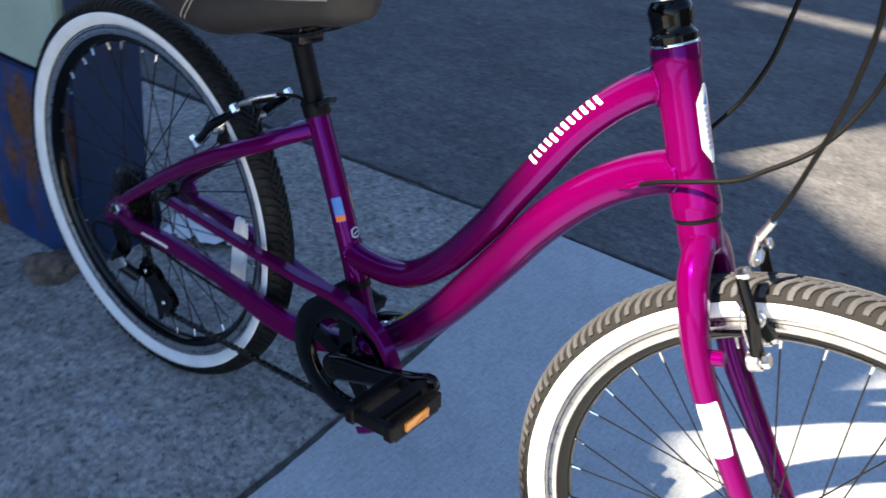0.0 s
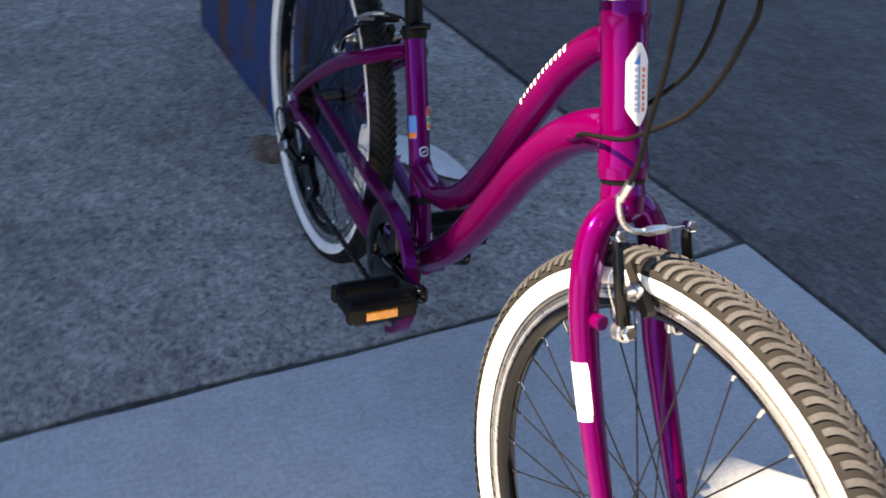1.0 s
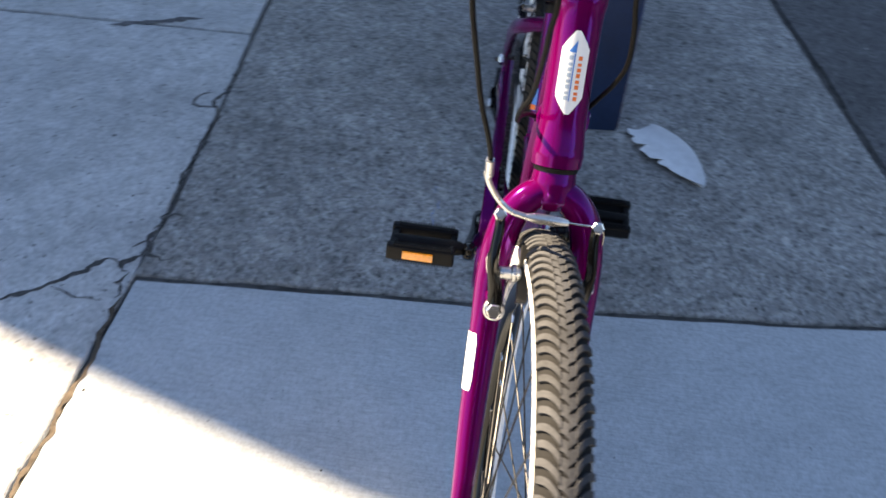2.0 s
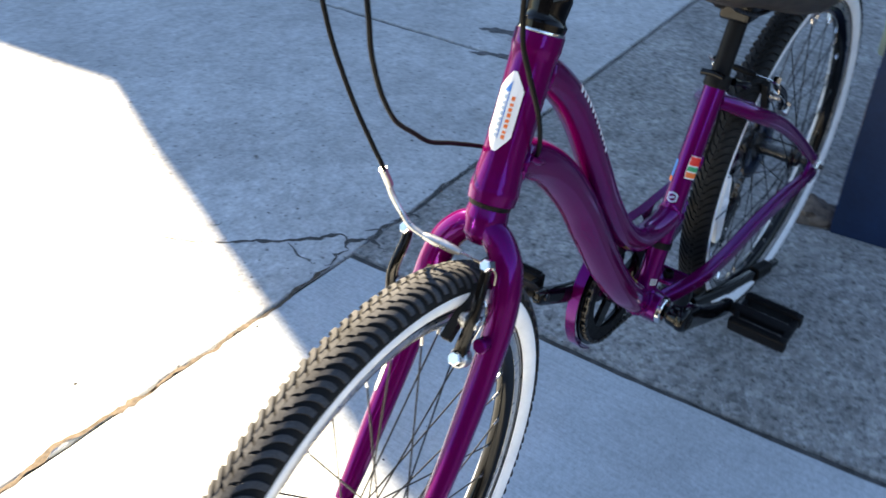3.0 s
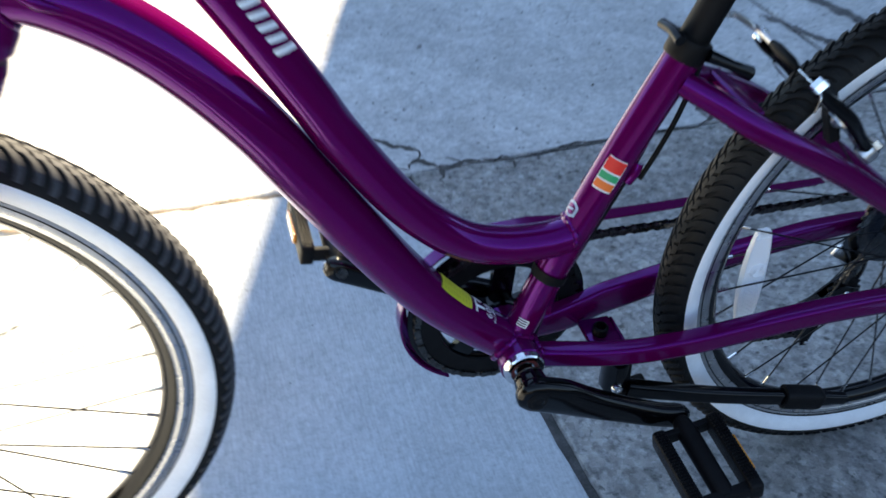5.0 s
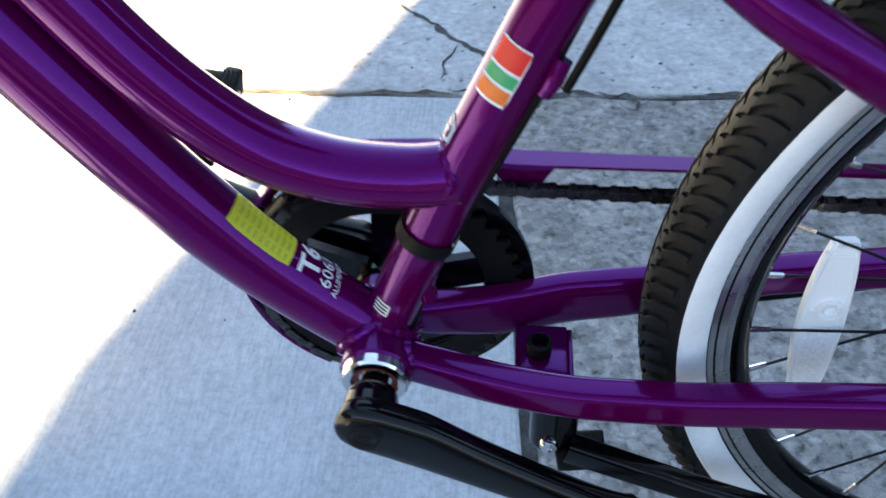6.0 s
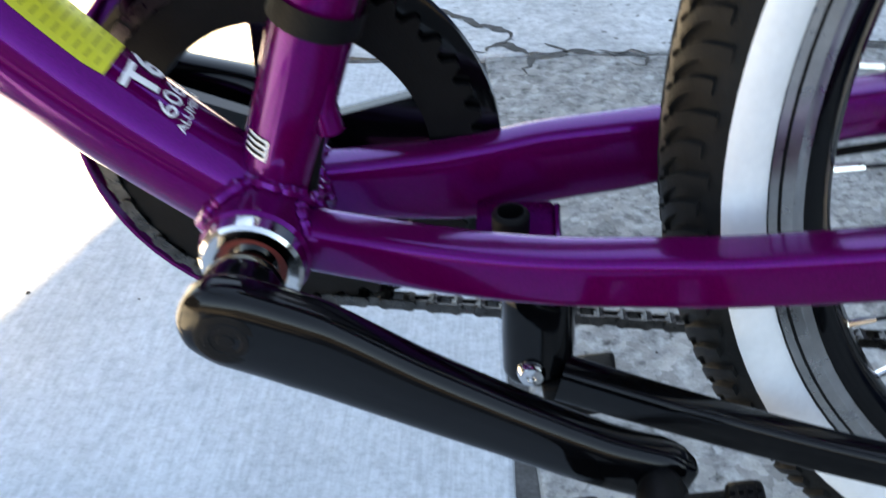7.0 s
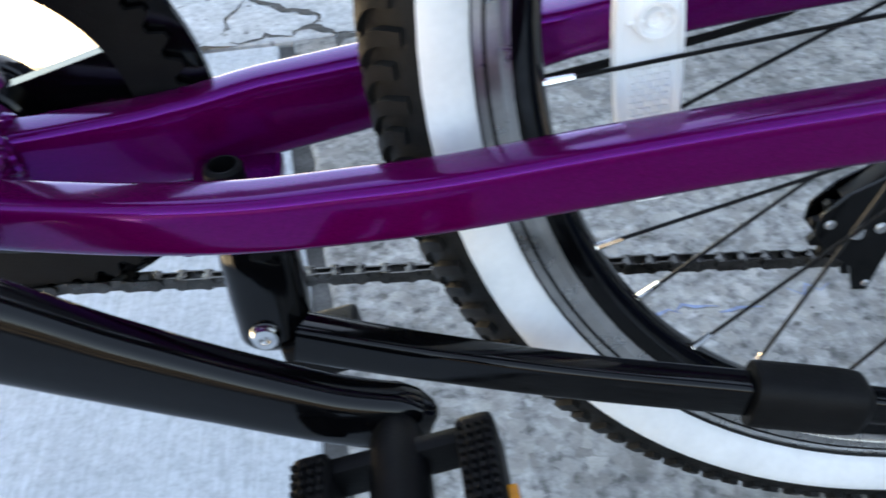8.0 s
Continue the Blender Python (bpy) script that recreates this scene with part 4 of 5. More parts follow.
def wheel_reflector():
    bm = bmesh.new()
    n = 12
    ring = []
    for i in range(2 * n):
        s = 1 if i < n else -1
        u = (i % n) / (n - 1) * s if s > 0 else 1 - (i % n) / (n - 1)
        z = (u - 0.5) * 0.142
        half = 0.0135 * (1 - 0.45 * (abs(2 * u - 1)) ** 2.5)
        ring.append((s * half - 0.002 * (2 * u - 1) ** 2, z))
    face = bm.faces.new([bm.verts.new((x, -0.0045, z)) for x, z in ring])
    ext = bmesh.ops.extrude_face_region(bm, geom=[face])
    bmesh.ops.translate(bm, vec=(0, 0.009, 0), verts=[g for g in ext["geom"] if isinstance(g, bmesh.types.BMVert)])
    bmesh.ops.recalc_face_normals(bm, faces=bm.faces)
    bmesh.ops.bevel(bm, geom=list(bm.edges), offset=0.0016, segments=2, affect="EDGES")
    r = part("wheel_reflector", bm, CLEARLENS, rear_wheel, "clear prismatic plastic reflector clipped to the spokes", Matrix.Translation((0.2185, 0.0, -0.022)) @ Matrix.Rotation(radians(4), 4, "Y"))
    turned("boss", [(0.0001, 0.0052), (0.0030, 0.0052), (0.0034, 0.0078), (0.0040, 0.0078), (0.0044, 0.0046), (0.0066, 0.0046), (0.0070, 0.0084), (0.0080, 0.0084), (0.0086, 0.0040)], 32, CLEARLENS, r, "round moulded clip boss", at=Matrix.Translation((-0.002, 0, 0.017)))
    for s in (1, -1):
        pipe("rim_bead", [(0.0125 * s * k, 0.0046, z) for z, k in ((-0.066, 0.66), (-0.045, 0.88), (-0.015, 1.0), (0.015, 1.0), (0.045, 0.88), (0.066, 0.66))], 0.0014, CLEARLENS, r, sub=4, seg=8)
    prisms = []
    for row in range(21):
        z = -0.062 + row * 0.0030
        for col in range(5):
            x = (col - 2) * 0.0034
            k = 0.5 if (row + col) % 2 else -0.5
            prisms.append(box_geo((x, 0.0049, z), (0.0029, 0.0016, 0.0022), [(math.cos(k), math.sin(k), 0), (-math.sin(k), math.cos(k), 0), (0, 0, 1)]))
    tagged(mesh_object("prism_field", *joined(*prisms), CLEARLENS, r, smooth=False), "", kind="stuff")
    for z in (-0.064, 0.016, 0.062):
        part("rib", block((0.018, 0.0016, 0.0016), 0.0004, 1, Matrix.Translation((0, 0.0050, z))), CLEARLENS, r)
    return r


wheel_reflector()
turned("spoke_disc", [(0.030, -0.0335), (0.048, -0.0320), (0.062, -0.0300), (0.064, -0.0295), (0.062, -0.0288), (0.048, -0.0307), (0.030, -0.0322)], 64, FROST, rear_wheel, "frosted plastic spoke protector disc")


def toothed(r, teeth, depth, y0, y1, inner):
    ang = np.linspace(0, 2 * np.pi, teeth * 4, endpoint=False)
    rad = [r - depth if k % 4 in (0, 3) else r for k in range(teeth * 4)]
    n = len(ang)
    v = []
    for y in (y0, y1):
        v += [(q * math.cos(a), y, q * math.sin(a)) for q, a in zip(rad, ang)]
        v += [(inner * math.cos(a), y, inner * math.sin(a)) for a in ang]
    f = []
    for k in range(n):
        j = (k + 1) % n
        f += [(k, j, n + j, n + k), (2 * n + k, 3 * n + k, 3 * n + j, 2 * n + j), (k, 2 * n + k, 2 * n + j, j), (n + k, n + j, 3 * n + j, 3 * n + k)]
    return v, f


for i, (r, t) in enumerate(((0.058, 28), (0.050, 24), (0.0455, 22), (0.041, 20), (0.037, 18), (0.033, 16), (0.029, 14))):
    v, f = toothed(r, t, 0.0045, -0.0375 - 0.0042 * i, -0.0395 - 0.0042 * i, 0.016)
    mesh_object("sprocket", v, f, STEEL, rear_wheel, "dark oiled steel sprocket" if i == 0 else "", smooth=False)

# ---- fork, headset, front brake ----


def steered(ob):
    ob.matrix_basis = STEER @ ob.matrix_basis
    return ob


def fork():
    c, _ = pipe("fork", [on_axis(-0.004), on_axis(-0.018), on_axis(-0.036), on_axis(-0.046)], [0.0215, 0.0235, 0.0225, 0.014], PAINT, bicycle, "purple curved steel fork", seg=28)
    steered(c)
    for y in (1, -1):
        leg, p = pipe("fork_leg", [(0.9120, 0.004 * y, 0.6600), (0.9145, 0.022 * y, 0.6510), (0.9208, 0.038 * y, 0.6300), (0.9319, 0.046 * y, 0.6000), (0.9465, 0.049 * y, 0.5620), (0.9686, 0.049 * y, 0.5180), (0.9975, 0.050 * y, 0.4740), (1.0312, 0.051 * y, 0.4260), (1.0624, 0.051 * y, 0.3840), (1.0866, 0.052 * y, 0.3500)],
                      [(0.014, 0.016), (0.0165, 0.0165), (0.017, 0.0172), (0.0165, 0.0175), (0.0155, 0.0170), (0.0145, 0.0160), (0.0135, 0.0150), (0.0125, 0.0138), (0.0115, 0.0125), (0.009, 0.0110)], PAINT, c, sub=6, seg=24)
        plate([(1.0798, 0.362), (1.0934, 0.358), (1.1070, 0.341), (1.1110, 0.324), (1.0992, 0.316), (1.0856, 0.322), (1.0760, 0.341)], 0.049 * y, 0.0545 * y, PAINT, "fork_end", c)
        disc_y("axle_nut", 0.011, 0.0550 * y, 0.0640 * y, STEEL, c, "dark steel axle nut", at=(FRONT.x, 0, FRONT.z), seg=6)
        disc_y("axle_end", 0.0046, 0.064 * y, 0.073 * y, STEEL, c, at=(FRONT.x, 0, FRONT.z), seg=14)
        boss = disc_y("brake_boss", 0.0085, -0.004, 0.013, PAINT, c, seg=18)
        boss.matrix_basis = Matrix.Translation((0.9650, 0.046 * y, 0.556)) @ Matrix.Rotation(radians(-90), 4, "Z") @ Matrix.Rotation(radians(20), 4, "X")
        if y < 0:
            decal("white_label", p, 0.180, 0.243, 42, 142, DECAL, c, "blank white paper label", cut=0.12)
        else:
            decal("small_label", p, 0.318, 0.342, -125, -50, OLIVE, c, "small yellow printed label", cut=0.1)
    pipe("crown_race", [on_axis(-0.006), on_axis(-0.001)], [0.0222, 0.0236], SATIN, c, sub=3, seg=28)
    L = (AXIS_TOP - AXIS_LOW).length
    cup, _ = pipe("headset_cup", [on_axis(L - 0.001), on_axis(L + 0.001), on_axis(L + 0.003), on_axis(L + 0.004)], [0.0240, 0.0248, 0.0246, 0.0225], CHROME, bicycle, "polished silver headset cup", sub=4, seg=30)
    nut, _ = pipe("stem_cover", [on_axis(L + 0.003), on_axis(L + 0.010), on_axis(L + 0.016), on_axis(L + 0.034), on_axis(L + 0.040), on_axis(L + 0.046)], [0.0235, 0.0245, 0.0205, 0.0225, 0.0205, 0.0165], BLACK, bicycle, "black headset cover", sub=4, seg=30)
    ring, _ = pipe("lock_ring", [on_axis(L + 0.045), on_axis(L + 0.050), on_axis(L + 0.056)], [0.0185, 0.0195, 0.0150], CHROME, bicycle, "bright lock ring", sub=4, seg=28)
    quill, _ = pipe("stem", [on_axis(L + 0.05), on_axis(L + 0.10), on_axis(L + 0.16), on_axis(L + 0.19)], [0.0127, 0.0127, 0.014, 0.018], BLACK, bicycle, "black quill stem", seg=22)
    tip = Vector(on_axis(L + 0.185)) + Vector((0.055, 0, 0.010))
    pipe("stem_arm", [on_axis(L + 0.180), tuple(tip)], [0.017, 0.016], BLACK, quill, sub=4, seg=18)
    bar = [(-0.20, 0.33, 0.055), (-0.11, 0.315, 0.075), (-0.03, 0.26, 0.085), (0.005, 0.17, 0.075), (0.004, 0.09, 0.030), (0.0, 0.035, 0.0)]
    bar = [(tip.x + a, b, tip.z + c2) for a, b, c2 in bar]
    full = bar + [(a, -b, c2) for a, b, c2 in reversed(bar)]
    hb, _ = pipe("handlebar", full, 0.0115, BLACK, bicycle, "black swept-back handlebar", seg=16)
    for y in (1, -1):
        pipe("grip", [(tip.x - 0.21, 0.331 * y, tip.z + 0.053), (tip.x - 0.15, 0.324 * y, tip.z + 0.067), (tip.x - 0.10, 0.312 * y, tip.z + 0.077)], [0.0155, 0.0165, 0.0155], RUBBER, hb, seg=18)
        pipe("brake_lever", [(tip.x - 0.055, 0.275 * y, tip.z + 0.070), (tip.x - 0.06, 0.300 * y, tip.z + 0.050), (tip.x - 0.11, 0.325 * y, tip.z + 0.035), (tip.x - 0.17, 0.340 * y, tip.z + 0.020)], [0.009, 0.008, 0.006, 0.005], SATIN, hb, seg=12)
    for ob in (cup, nut, ring, quill, hb):
        steered(ob)
    return tip


BAR_TIP = fork()


def rim_brake(name, pivots, tops, out, label, noodle, far_end):
    """A linear-pull brake: two arms, pads, link pipe, boot and pinch bolt."""
    arms = []
    for k, (a, b) in enumerate(zip(pivots, tops)):
        a, b = np.array(a), np.array(b)
        mid = (a + b) / 2 + np.array(out) * 0.004 + np.array([0, 0.004 * np.sign(a[1]), 0])
        arm, _ = pipe(name if k == 0 else "brake_arm", [tuple(a - (b - a) * 0.06), tuple(a + (b - a) * 0.18), tuple(mid), tuple(a + (b - a) * 0.86), tuple(b)],
                      [(0.0085, 0.0080), (0.0075, 0.0075), (0.0055, 0.0070), (0.0050, 0.0062), (0.0050, 0.0055)], BLACK, bicycle if k == 0 else arms[0], label if k == 0 else "black brake arm", sub=6, seg=12)
        arms.append(arm)
        root = arms[0]
        q = Vector(out).to_track_quat("Y", "Z").to_matrix().to_4x4()
        for spot, r, lift in ((a, 0.0082, 0.012), (b, 0.0066, 0.009)):
            bolt = disc_y("bolt", r, -0.004, lift, CHROME, root, "bright steel bolt" if k == 0 else "", seg=6)
            bolt.matrix_basis = Matrix.Translation(spot) @ q
        pa = a + (b - a) * 0.40
        inward = -np.sign(a[1])
        pad_at = np.array([pa[0], 0.0235 * np.sign(a[1]), pa[2]])
        tan = np.cross(np.array(out), np.array([0, 1.0, 0]))
        g = box_geo(pad_at - np.array(out) * 0.004, (0.058, 0.0105, 0.0115), [np.array(out) * 0.42 - tan * 0.9, (0, 1, 0), np.cross(np.array(out) * 0.42 - tan * 0.9, (0, 1, 0))])
        mesh_object("brake_pad", *g, RUBBER, root, "", smooth=False)
        washer = disc_y("pad_washer", 0.0092, 0, 0.006, SILVER, root, seg=20)
        washer.matrix_basis = Matrix.Translation((pad_at[0], 0.031 * np.sign(a[1]) + (0 if a[1] > 0 else -0.006), pad_at[2]))
        cap = disc_y("spring_cap", 0.0108, -0.010, 0.004, SILVER, root, "bright spring housing" if k == 0 else "", seg=20)
        cap.matrix_basis = Matrix.Translation(a) @ q
        stud = disc_y("pad_stud", 0.0066, 0, 0.022, SILVER, root, seg=16)
        stud.matrix_basis = Matrix.Translation((pad_at[0], 0.027 * np.sign(a[1]) + (0 if a[1] > 0 else -0.022), pad_at[2]))
        pipe("spring", [tuple(a + np.array(out) * -0.006), tuple((a + b) / 2 + np.array([0, 0.010 * np.sign(a[1]), 0]) - np.array(out) * 0.006), tuple(a + (b - a) * 0.7 - np.array(out) * 0.005)], 0.0011, CHROME, root, sub=5, seg=6)
    root = arms[0]
    pipe("link_pipe", noodle, 0.0031, SILVER, root, "bright curved cable pipe", sub=6, seg=10)
    n1, t2 = np.array(noodle[-1]), np.array(tops[far_end])
    m1 = n1 + (t2 - n1) * 0.58
    pipe("boot", [tuple(n1), tuple(n1 + (m1 - n1) * 0.25), tuple(n1 + (m1 - n1) * 0.75), tuple(m1)], [0.0034, 0.0052, 0.0050, 0.0030], SATIN if name != "front_brake" else SILVER, root, "ribbed cable boot", sub=4, seg=12)
    pipe("brake_wire", [tuple(m1), tuple((m1 + t2) / 2), tuple(t2), tuple(t2 + (t2 - m1) * 0.25 + np.array([0, 0, -0.006])), tuple(t2 + (t2 - m1) * 0.30 + np.array([0.003, 0, -0.018]))], 0.0010, CHROME, root, sub=5, seg=6)
    return root


inv = STEER.inverted()


def unsteer(*p):
    return tuple(inv @ Vector(p))


fb = rim_brake("front_brake", [unsteer(1.0122, -0.043, 0.577), unsteer(0.9970, 0.041, 0.557)], [unsteer(0.970, -0.050, 0.664), unsteer(0.960, 0.046, 0.656)], tuple((inv.to_3x3() @ Vector((0.8585, 0.0, 0.496))).normalized()), "front linear-pull rim brake, black arms",
               [unsteer(0.979, -0.069, 0.716), unsteer(0.978, -0.063, 0.700), unsteer(0.976, -0.053, 0.684), unsteer(0.977, -0.041, 0.674), unsteer(0.976, -0.025, 0.669)], 1)
steered(fb)
rim_brake("rear_brake", [(0.1551, -0.047, 0.5092), (0.161, 0.045, 0.5131)], [(0.2426, -0.050, 0.59), (0.2456, 0.050, 0.592)], (-0.68, 0.0, 0.73), "rear linear-pull rim brake, black arms",
          [(0.3023, -0.030, 0.628), (0.2774, -0.046, 0.618), (0.2545, -0.054, 0.603), (0.2456, -0.046, 0.598), (0.2456, -0.025, 0.597)], 1)

# ---- cables ----
T = BAR_TIP
nz = Vector((0.980, -0.066, 0.717))
pipe("brake_cable", [tuple(nz), (0.987, -0.067, 0.738), (0.995, -0.071, 0.762), (1.005, -0.081, 0.802), (1.014, -0.088, 0.842), (1.020, -0.095, 0.882), (1.022, -0.108, 0.950), (1.005, -0.150, 1.030), (0.943, -0.210, 1.085), (T.x - 0.03, -0.272, T.z + 0.075)], 0.0025, CABLE, bicycle, "black brake cable to the front brake", sub=8, seg=10)
pipe("cable_ferrule", [tuple(nz + Vector((-0.001, 0, -0.004))), tuple(nz + Vector((0.007, -0.001, 0.018)))], 0.0042, SILVER, bicycle, sub=3, seg=12)
pipe("gear_cable", [(0.834, -0.024, 0.698), (0.862, -0.036, 0.716), (0.905, -0.045, 0.736), (0.940, -0.047, 0.752), (0.964, -0.047, 0.772), (0.987, -0.045, 0.792), (1.0035, -0.040, 0.812), (1.019, -0.037, 0.842), (1.030, -0.035, 0.882), (1.032, -0.036, 0.930), (1.005, -0.080, 1.030), (0.910, -0.19, 1.085), (T.x - 0.04, -0.268, T.z + 0.078)], 0.0025, CABLE, bicycle, "black gear cable looping before the head tube", sub=8, seg=10)
pipe("brake_cable", [(0.853, 0.023, 0.724), (0.862, 0.031, 0.742), (0.881, 0.042, 0.772), (0.897, 0.048, 0.802), (0.911, 0.045, 0.842), (0.918, 0.040, 0.882), (0.922, 0.050, 0.940), (0.915, 0.11, 1.020), (0.880, 0.20, 1.078), (T.x - 0.04, 0.270, T.z + 0.078)], 0.0025, CABLE, bicycle, "black brake cable entering the down tube", sub=8, seg=10)
for y, k in ((1, 0.022), (-1, 0.0)):
    pipe("cable_port", [(0.8144 + k, 0.021 * y, 0.686 + k), (0.8292 + k, 0.0245 * y, 0.695 + k), (0.8429 + k, 0.0235 * y, 0.705 + k)], [0.003, 0.0048, 0.0035], PAINT, bicycle, sub=4, seg=12)
pipe("brake_cable", [(0.3775, 0.013, 0.4926), (0.3665, 0.015, 0.5217), (0.352, 0.014, 0.5605), (0.3371, 0.006, 0.602), (0.3242, -0.008, 0.626), (0.3023, -0.030, 0.628)], 0.0025, CABLE, bicycle, "black cable to the rear brake", sub=8, seg=10)

# ---- seat post and saddle ----
u = Vector((0.350 - 0.481, 0, 0.613 - 0.291)).normalized()
top = Vector((0.3505, 0, 0.613))
clamp, _ = pipe("seat_clamp", [tuple(top - u * 0.006), tuple(top - u * 0.004), tuple(top + u * 0.012), tuple(top + u * 0.014)], [0.0170, 0.0190, 0.0190, 0.0170], SATIN, bicycle, "black seat clamp with quick-release bolt", sub=3, seg=28)
pipe("clamp_bolt", [(0.3671, -0.019, 0.632), (0.3667, 0.0, 0.634), (0.3671, 0.015, 0.632)], 0.0048, BLACK, clamp, seg=14)
pipe("lever", [(0.3401, 0.020, 0.618), (0.3202, 0.026, 0.61), (0.3003, 0.026, 0.6)], [0.006, 0.005, 0.007], BLACK, clamp, seg=12)
post, _ = pipe("seat_post", [tuple(top), tuple(top + u * 0.05), tuple(top + u * 0.10), tuple(top + u * 0.108)], [0.0138, 0.0138, 0.0138, 0.011], SATIN, bicycle, "dark grey seat post", seg=22)
part("saddle_clamp", block((0.058, 0.046, 0.030), 0.006, 3, Matrix.Translation(top + u * 0.112)), BLACK, post)


def saddle():
    xs = np.linspace(0, 1, 26)
    v, f, slots, ring = [], [], [], 28
    for s in xs:
        x = 0.035 + 0.400 * s
        w = 0.112 * (1 - s) ** 0.8 + 0.030 * s ** 0.6 + 0.012 * math.sin(s * math.pi)
        w *= min(1, (s / 0.06 + 0.02) ** 0.5, ((1 - s) / 0.05 + 0.02) ** 0.5)
        zt = 0.800 + 0.026 * (1 - s) ** 2 + 0.016 * s**2 - 0.014 * math.sin(s * math.pi)
        zb = float(np.interp(x, (0.035, 0.07, 0.13, 0.17, 0.22, 0.27, 0.36, 0.40, 0.435), (0.750, 0.735, 0.702, 0.690, 0.687, 0.705, 0.737, 0.745, 0.765)))
        for k in range(ring):
            a = 2 * math.pi * k / ring
            cy, sz = math.cos(a), math.sin(a)
            yy = w * np.sign(cy) * abs(cy) ** 0.75
            zz = (zt + zb) / 2 + (zt - zb) / 2 * np.sign(sz) * abs(sz) ** 0.7
            v.append((x, yy, zz))
    n = len(xs)
    for i in range(n - 1):
        for k in range(ring):
            f.append((i * ring + k, i * ring + (k + 1) % ring, (i + 1) * ring + (k + 1) % ring, (i + 1) * ring + k))
            slots.append(0 if 1 <= k < 13 else 1)
    f = [q[::-1] for q in f]
    f += [tuple(range(ring)), tuple(reversed(range((n - 1) * ring, n * ring)))]
    slots += [1, 1]
    sad = mesh_object("saddle", v, f, [VINYL, TANVINYL], bicycle, "wide padded saddle of dark and brown vinyl with pale stitching", smooth="all", slots=slots)
    va = np.array(v).reshape(n, ring, 3)
    for k in (1, 13):
        for off in (0.0, 0.006):
            line = [tuple(va[i, k] + np.array([0, (0.0012 + off * 0.2) * (1 if k == 1 else -1), 0.001 - off])) for i in range(1, n - 1, 2)]
            pipe("seam_stitch", line, 0.0007, THREAD, sad, sub=4, seg=6)
    for y in (1, -1):
        for off in (0.0, 0.007):
            line = [(0.185 - off + 0.055 * q, y * (0.088 - 0.010 * q + 0.004 * math.sin(3 * q)), 0.700 + 0.075 * q) for q in np.linspace(0, 1, 6)]
            pts = []
            for px_, py_, pz_ in line:
                i = int(np.clip(round((px_ - 0.035) / 0.400 * (n - 1)), 0, n - 1))
                sec = va[i]
                sec = sec[sec[:, 1] * y > 0]
                j = int(np.argmin(abs(sec[:, 2] - pz_)))
                pts.append((px_, sec[j, 1] + 0.0012 * y, pz_))
            pipe("side_stitch", pts, 0.0008, THREAD, sad, sub=4, seg=6)
        pipe("rail", [(0.1034, 0.030 * y, 0.69), (0.163, 0.026 * y, 0.688), (0.2426, 0.022 * y, 0.7), (0.3122, 0.022 * y, 0.712), (0.3709, 0.016 * y, 0.735), (0.4088, 0.010 * y, 0.765)], 0.0038, STEEL, sad, sub=6, seg=10)


saddle()

# ---- cranks, pedals, chain ----


def crank_arm(y, direction, label):
    d = np.array(direction) / np.linalg.norm(direction)
    c = np.array(BB)
    up = np.array([-d[2], 0, d[0]])
    line = ((-0.0200, 0.0725, 0), (-0.0185, 0.0727, 0), (-0.0125, 0.0730, 0), (0.0, 0.0732, 0), (0.030, 0.0732, 0), (0.070, 0.0742, 0.0038), (0.115, 0.0772, 0.0048), (0.155, 0.0803, 0.0040), (0.180, 0.081, 0.002), (0.189, 0.081, 0.001), (0.1945, 0.081, 0), (0.196, 0.081, 0))
    sag = up * (1 if d[0] < 0 else -1)
    pts = [tuple(c + d * s + sag * o + np.array([0, yy * y, 0])) for s, yy, o in line]
    arm, _ = pipe("crank_arm", pts, [(0.002, 0.003), (0.0065, 0.0095), (0.0098, 0.0165), (0.0112, 0.0202), (0.0115, 0.0205), (0.0108, 0.0172), (0.0102, 0.0148), (0.0100, 0.0136), (0.0096, 0.0140), (0.0088, 0.0118), (0.0055, 0.0080), (0.001, 0.002)], BLACK, bicycle, label, sub=7, seg=40, power=0.70)
    boss = [(0.0001, 0.037 * y), (0.0088, 0.0370 * y), (0.0090, 0.0490 * y), (0.0146, 0.0496 * y), (0.0164, 0.053 * y), (0.0172, 0.060 * y), (0.0178, 0.068 * y), (0.0001, 0.074 * y)]
    turned("spindle_boss", boss, 32, BLACK, arm, at=Matrix.Translation(c))
    rings = [(0.0001, 0.0849), (0.0030, 0.0849), (0.0034, 0.0844), (0.0058, 0.0844), (0.0062, 0.0848), (0.0086, 0.0848), (0.0090, 0.0843), (0.0112, 0.0843), (0.0122, 0.0839), (0.0124, 0.0815)]
    turned("dust_cap", [(q, w * y) for q, w in rings], 36, SATIN, arm, "round black plastic dust cap", at=Matrix.Translation(c))
    return arm, c + d * 0.180


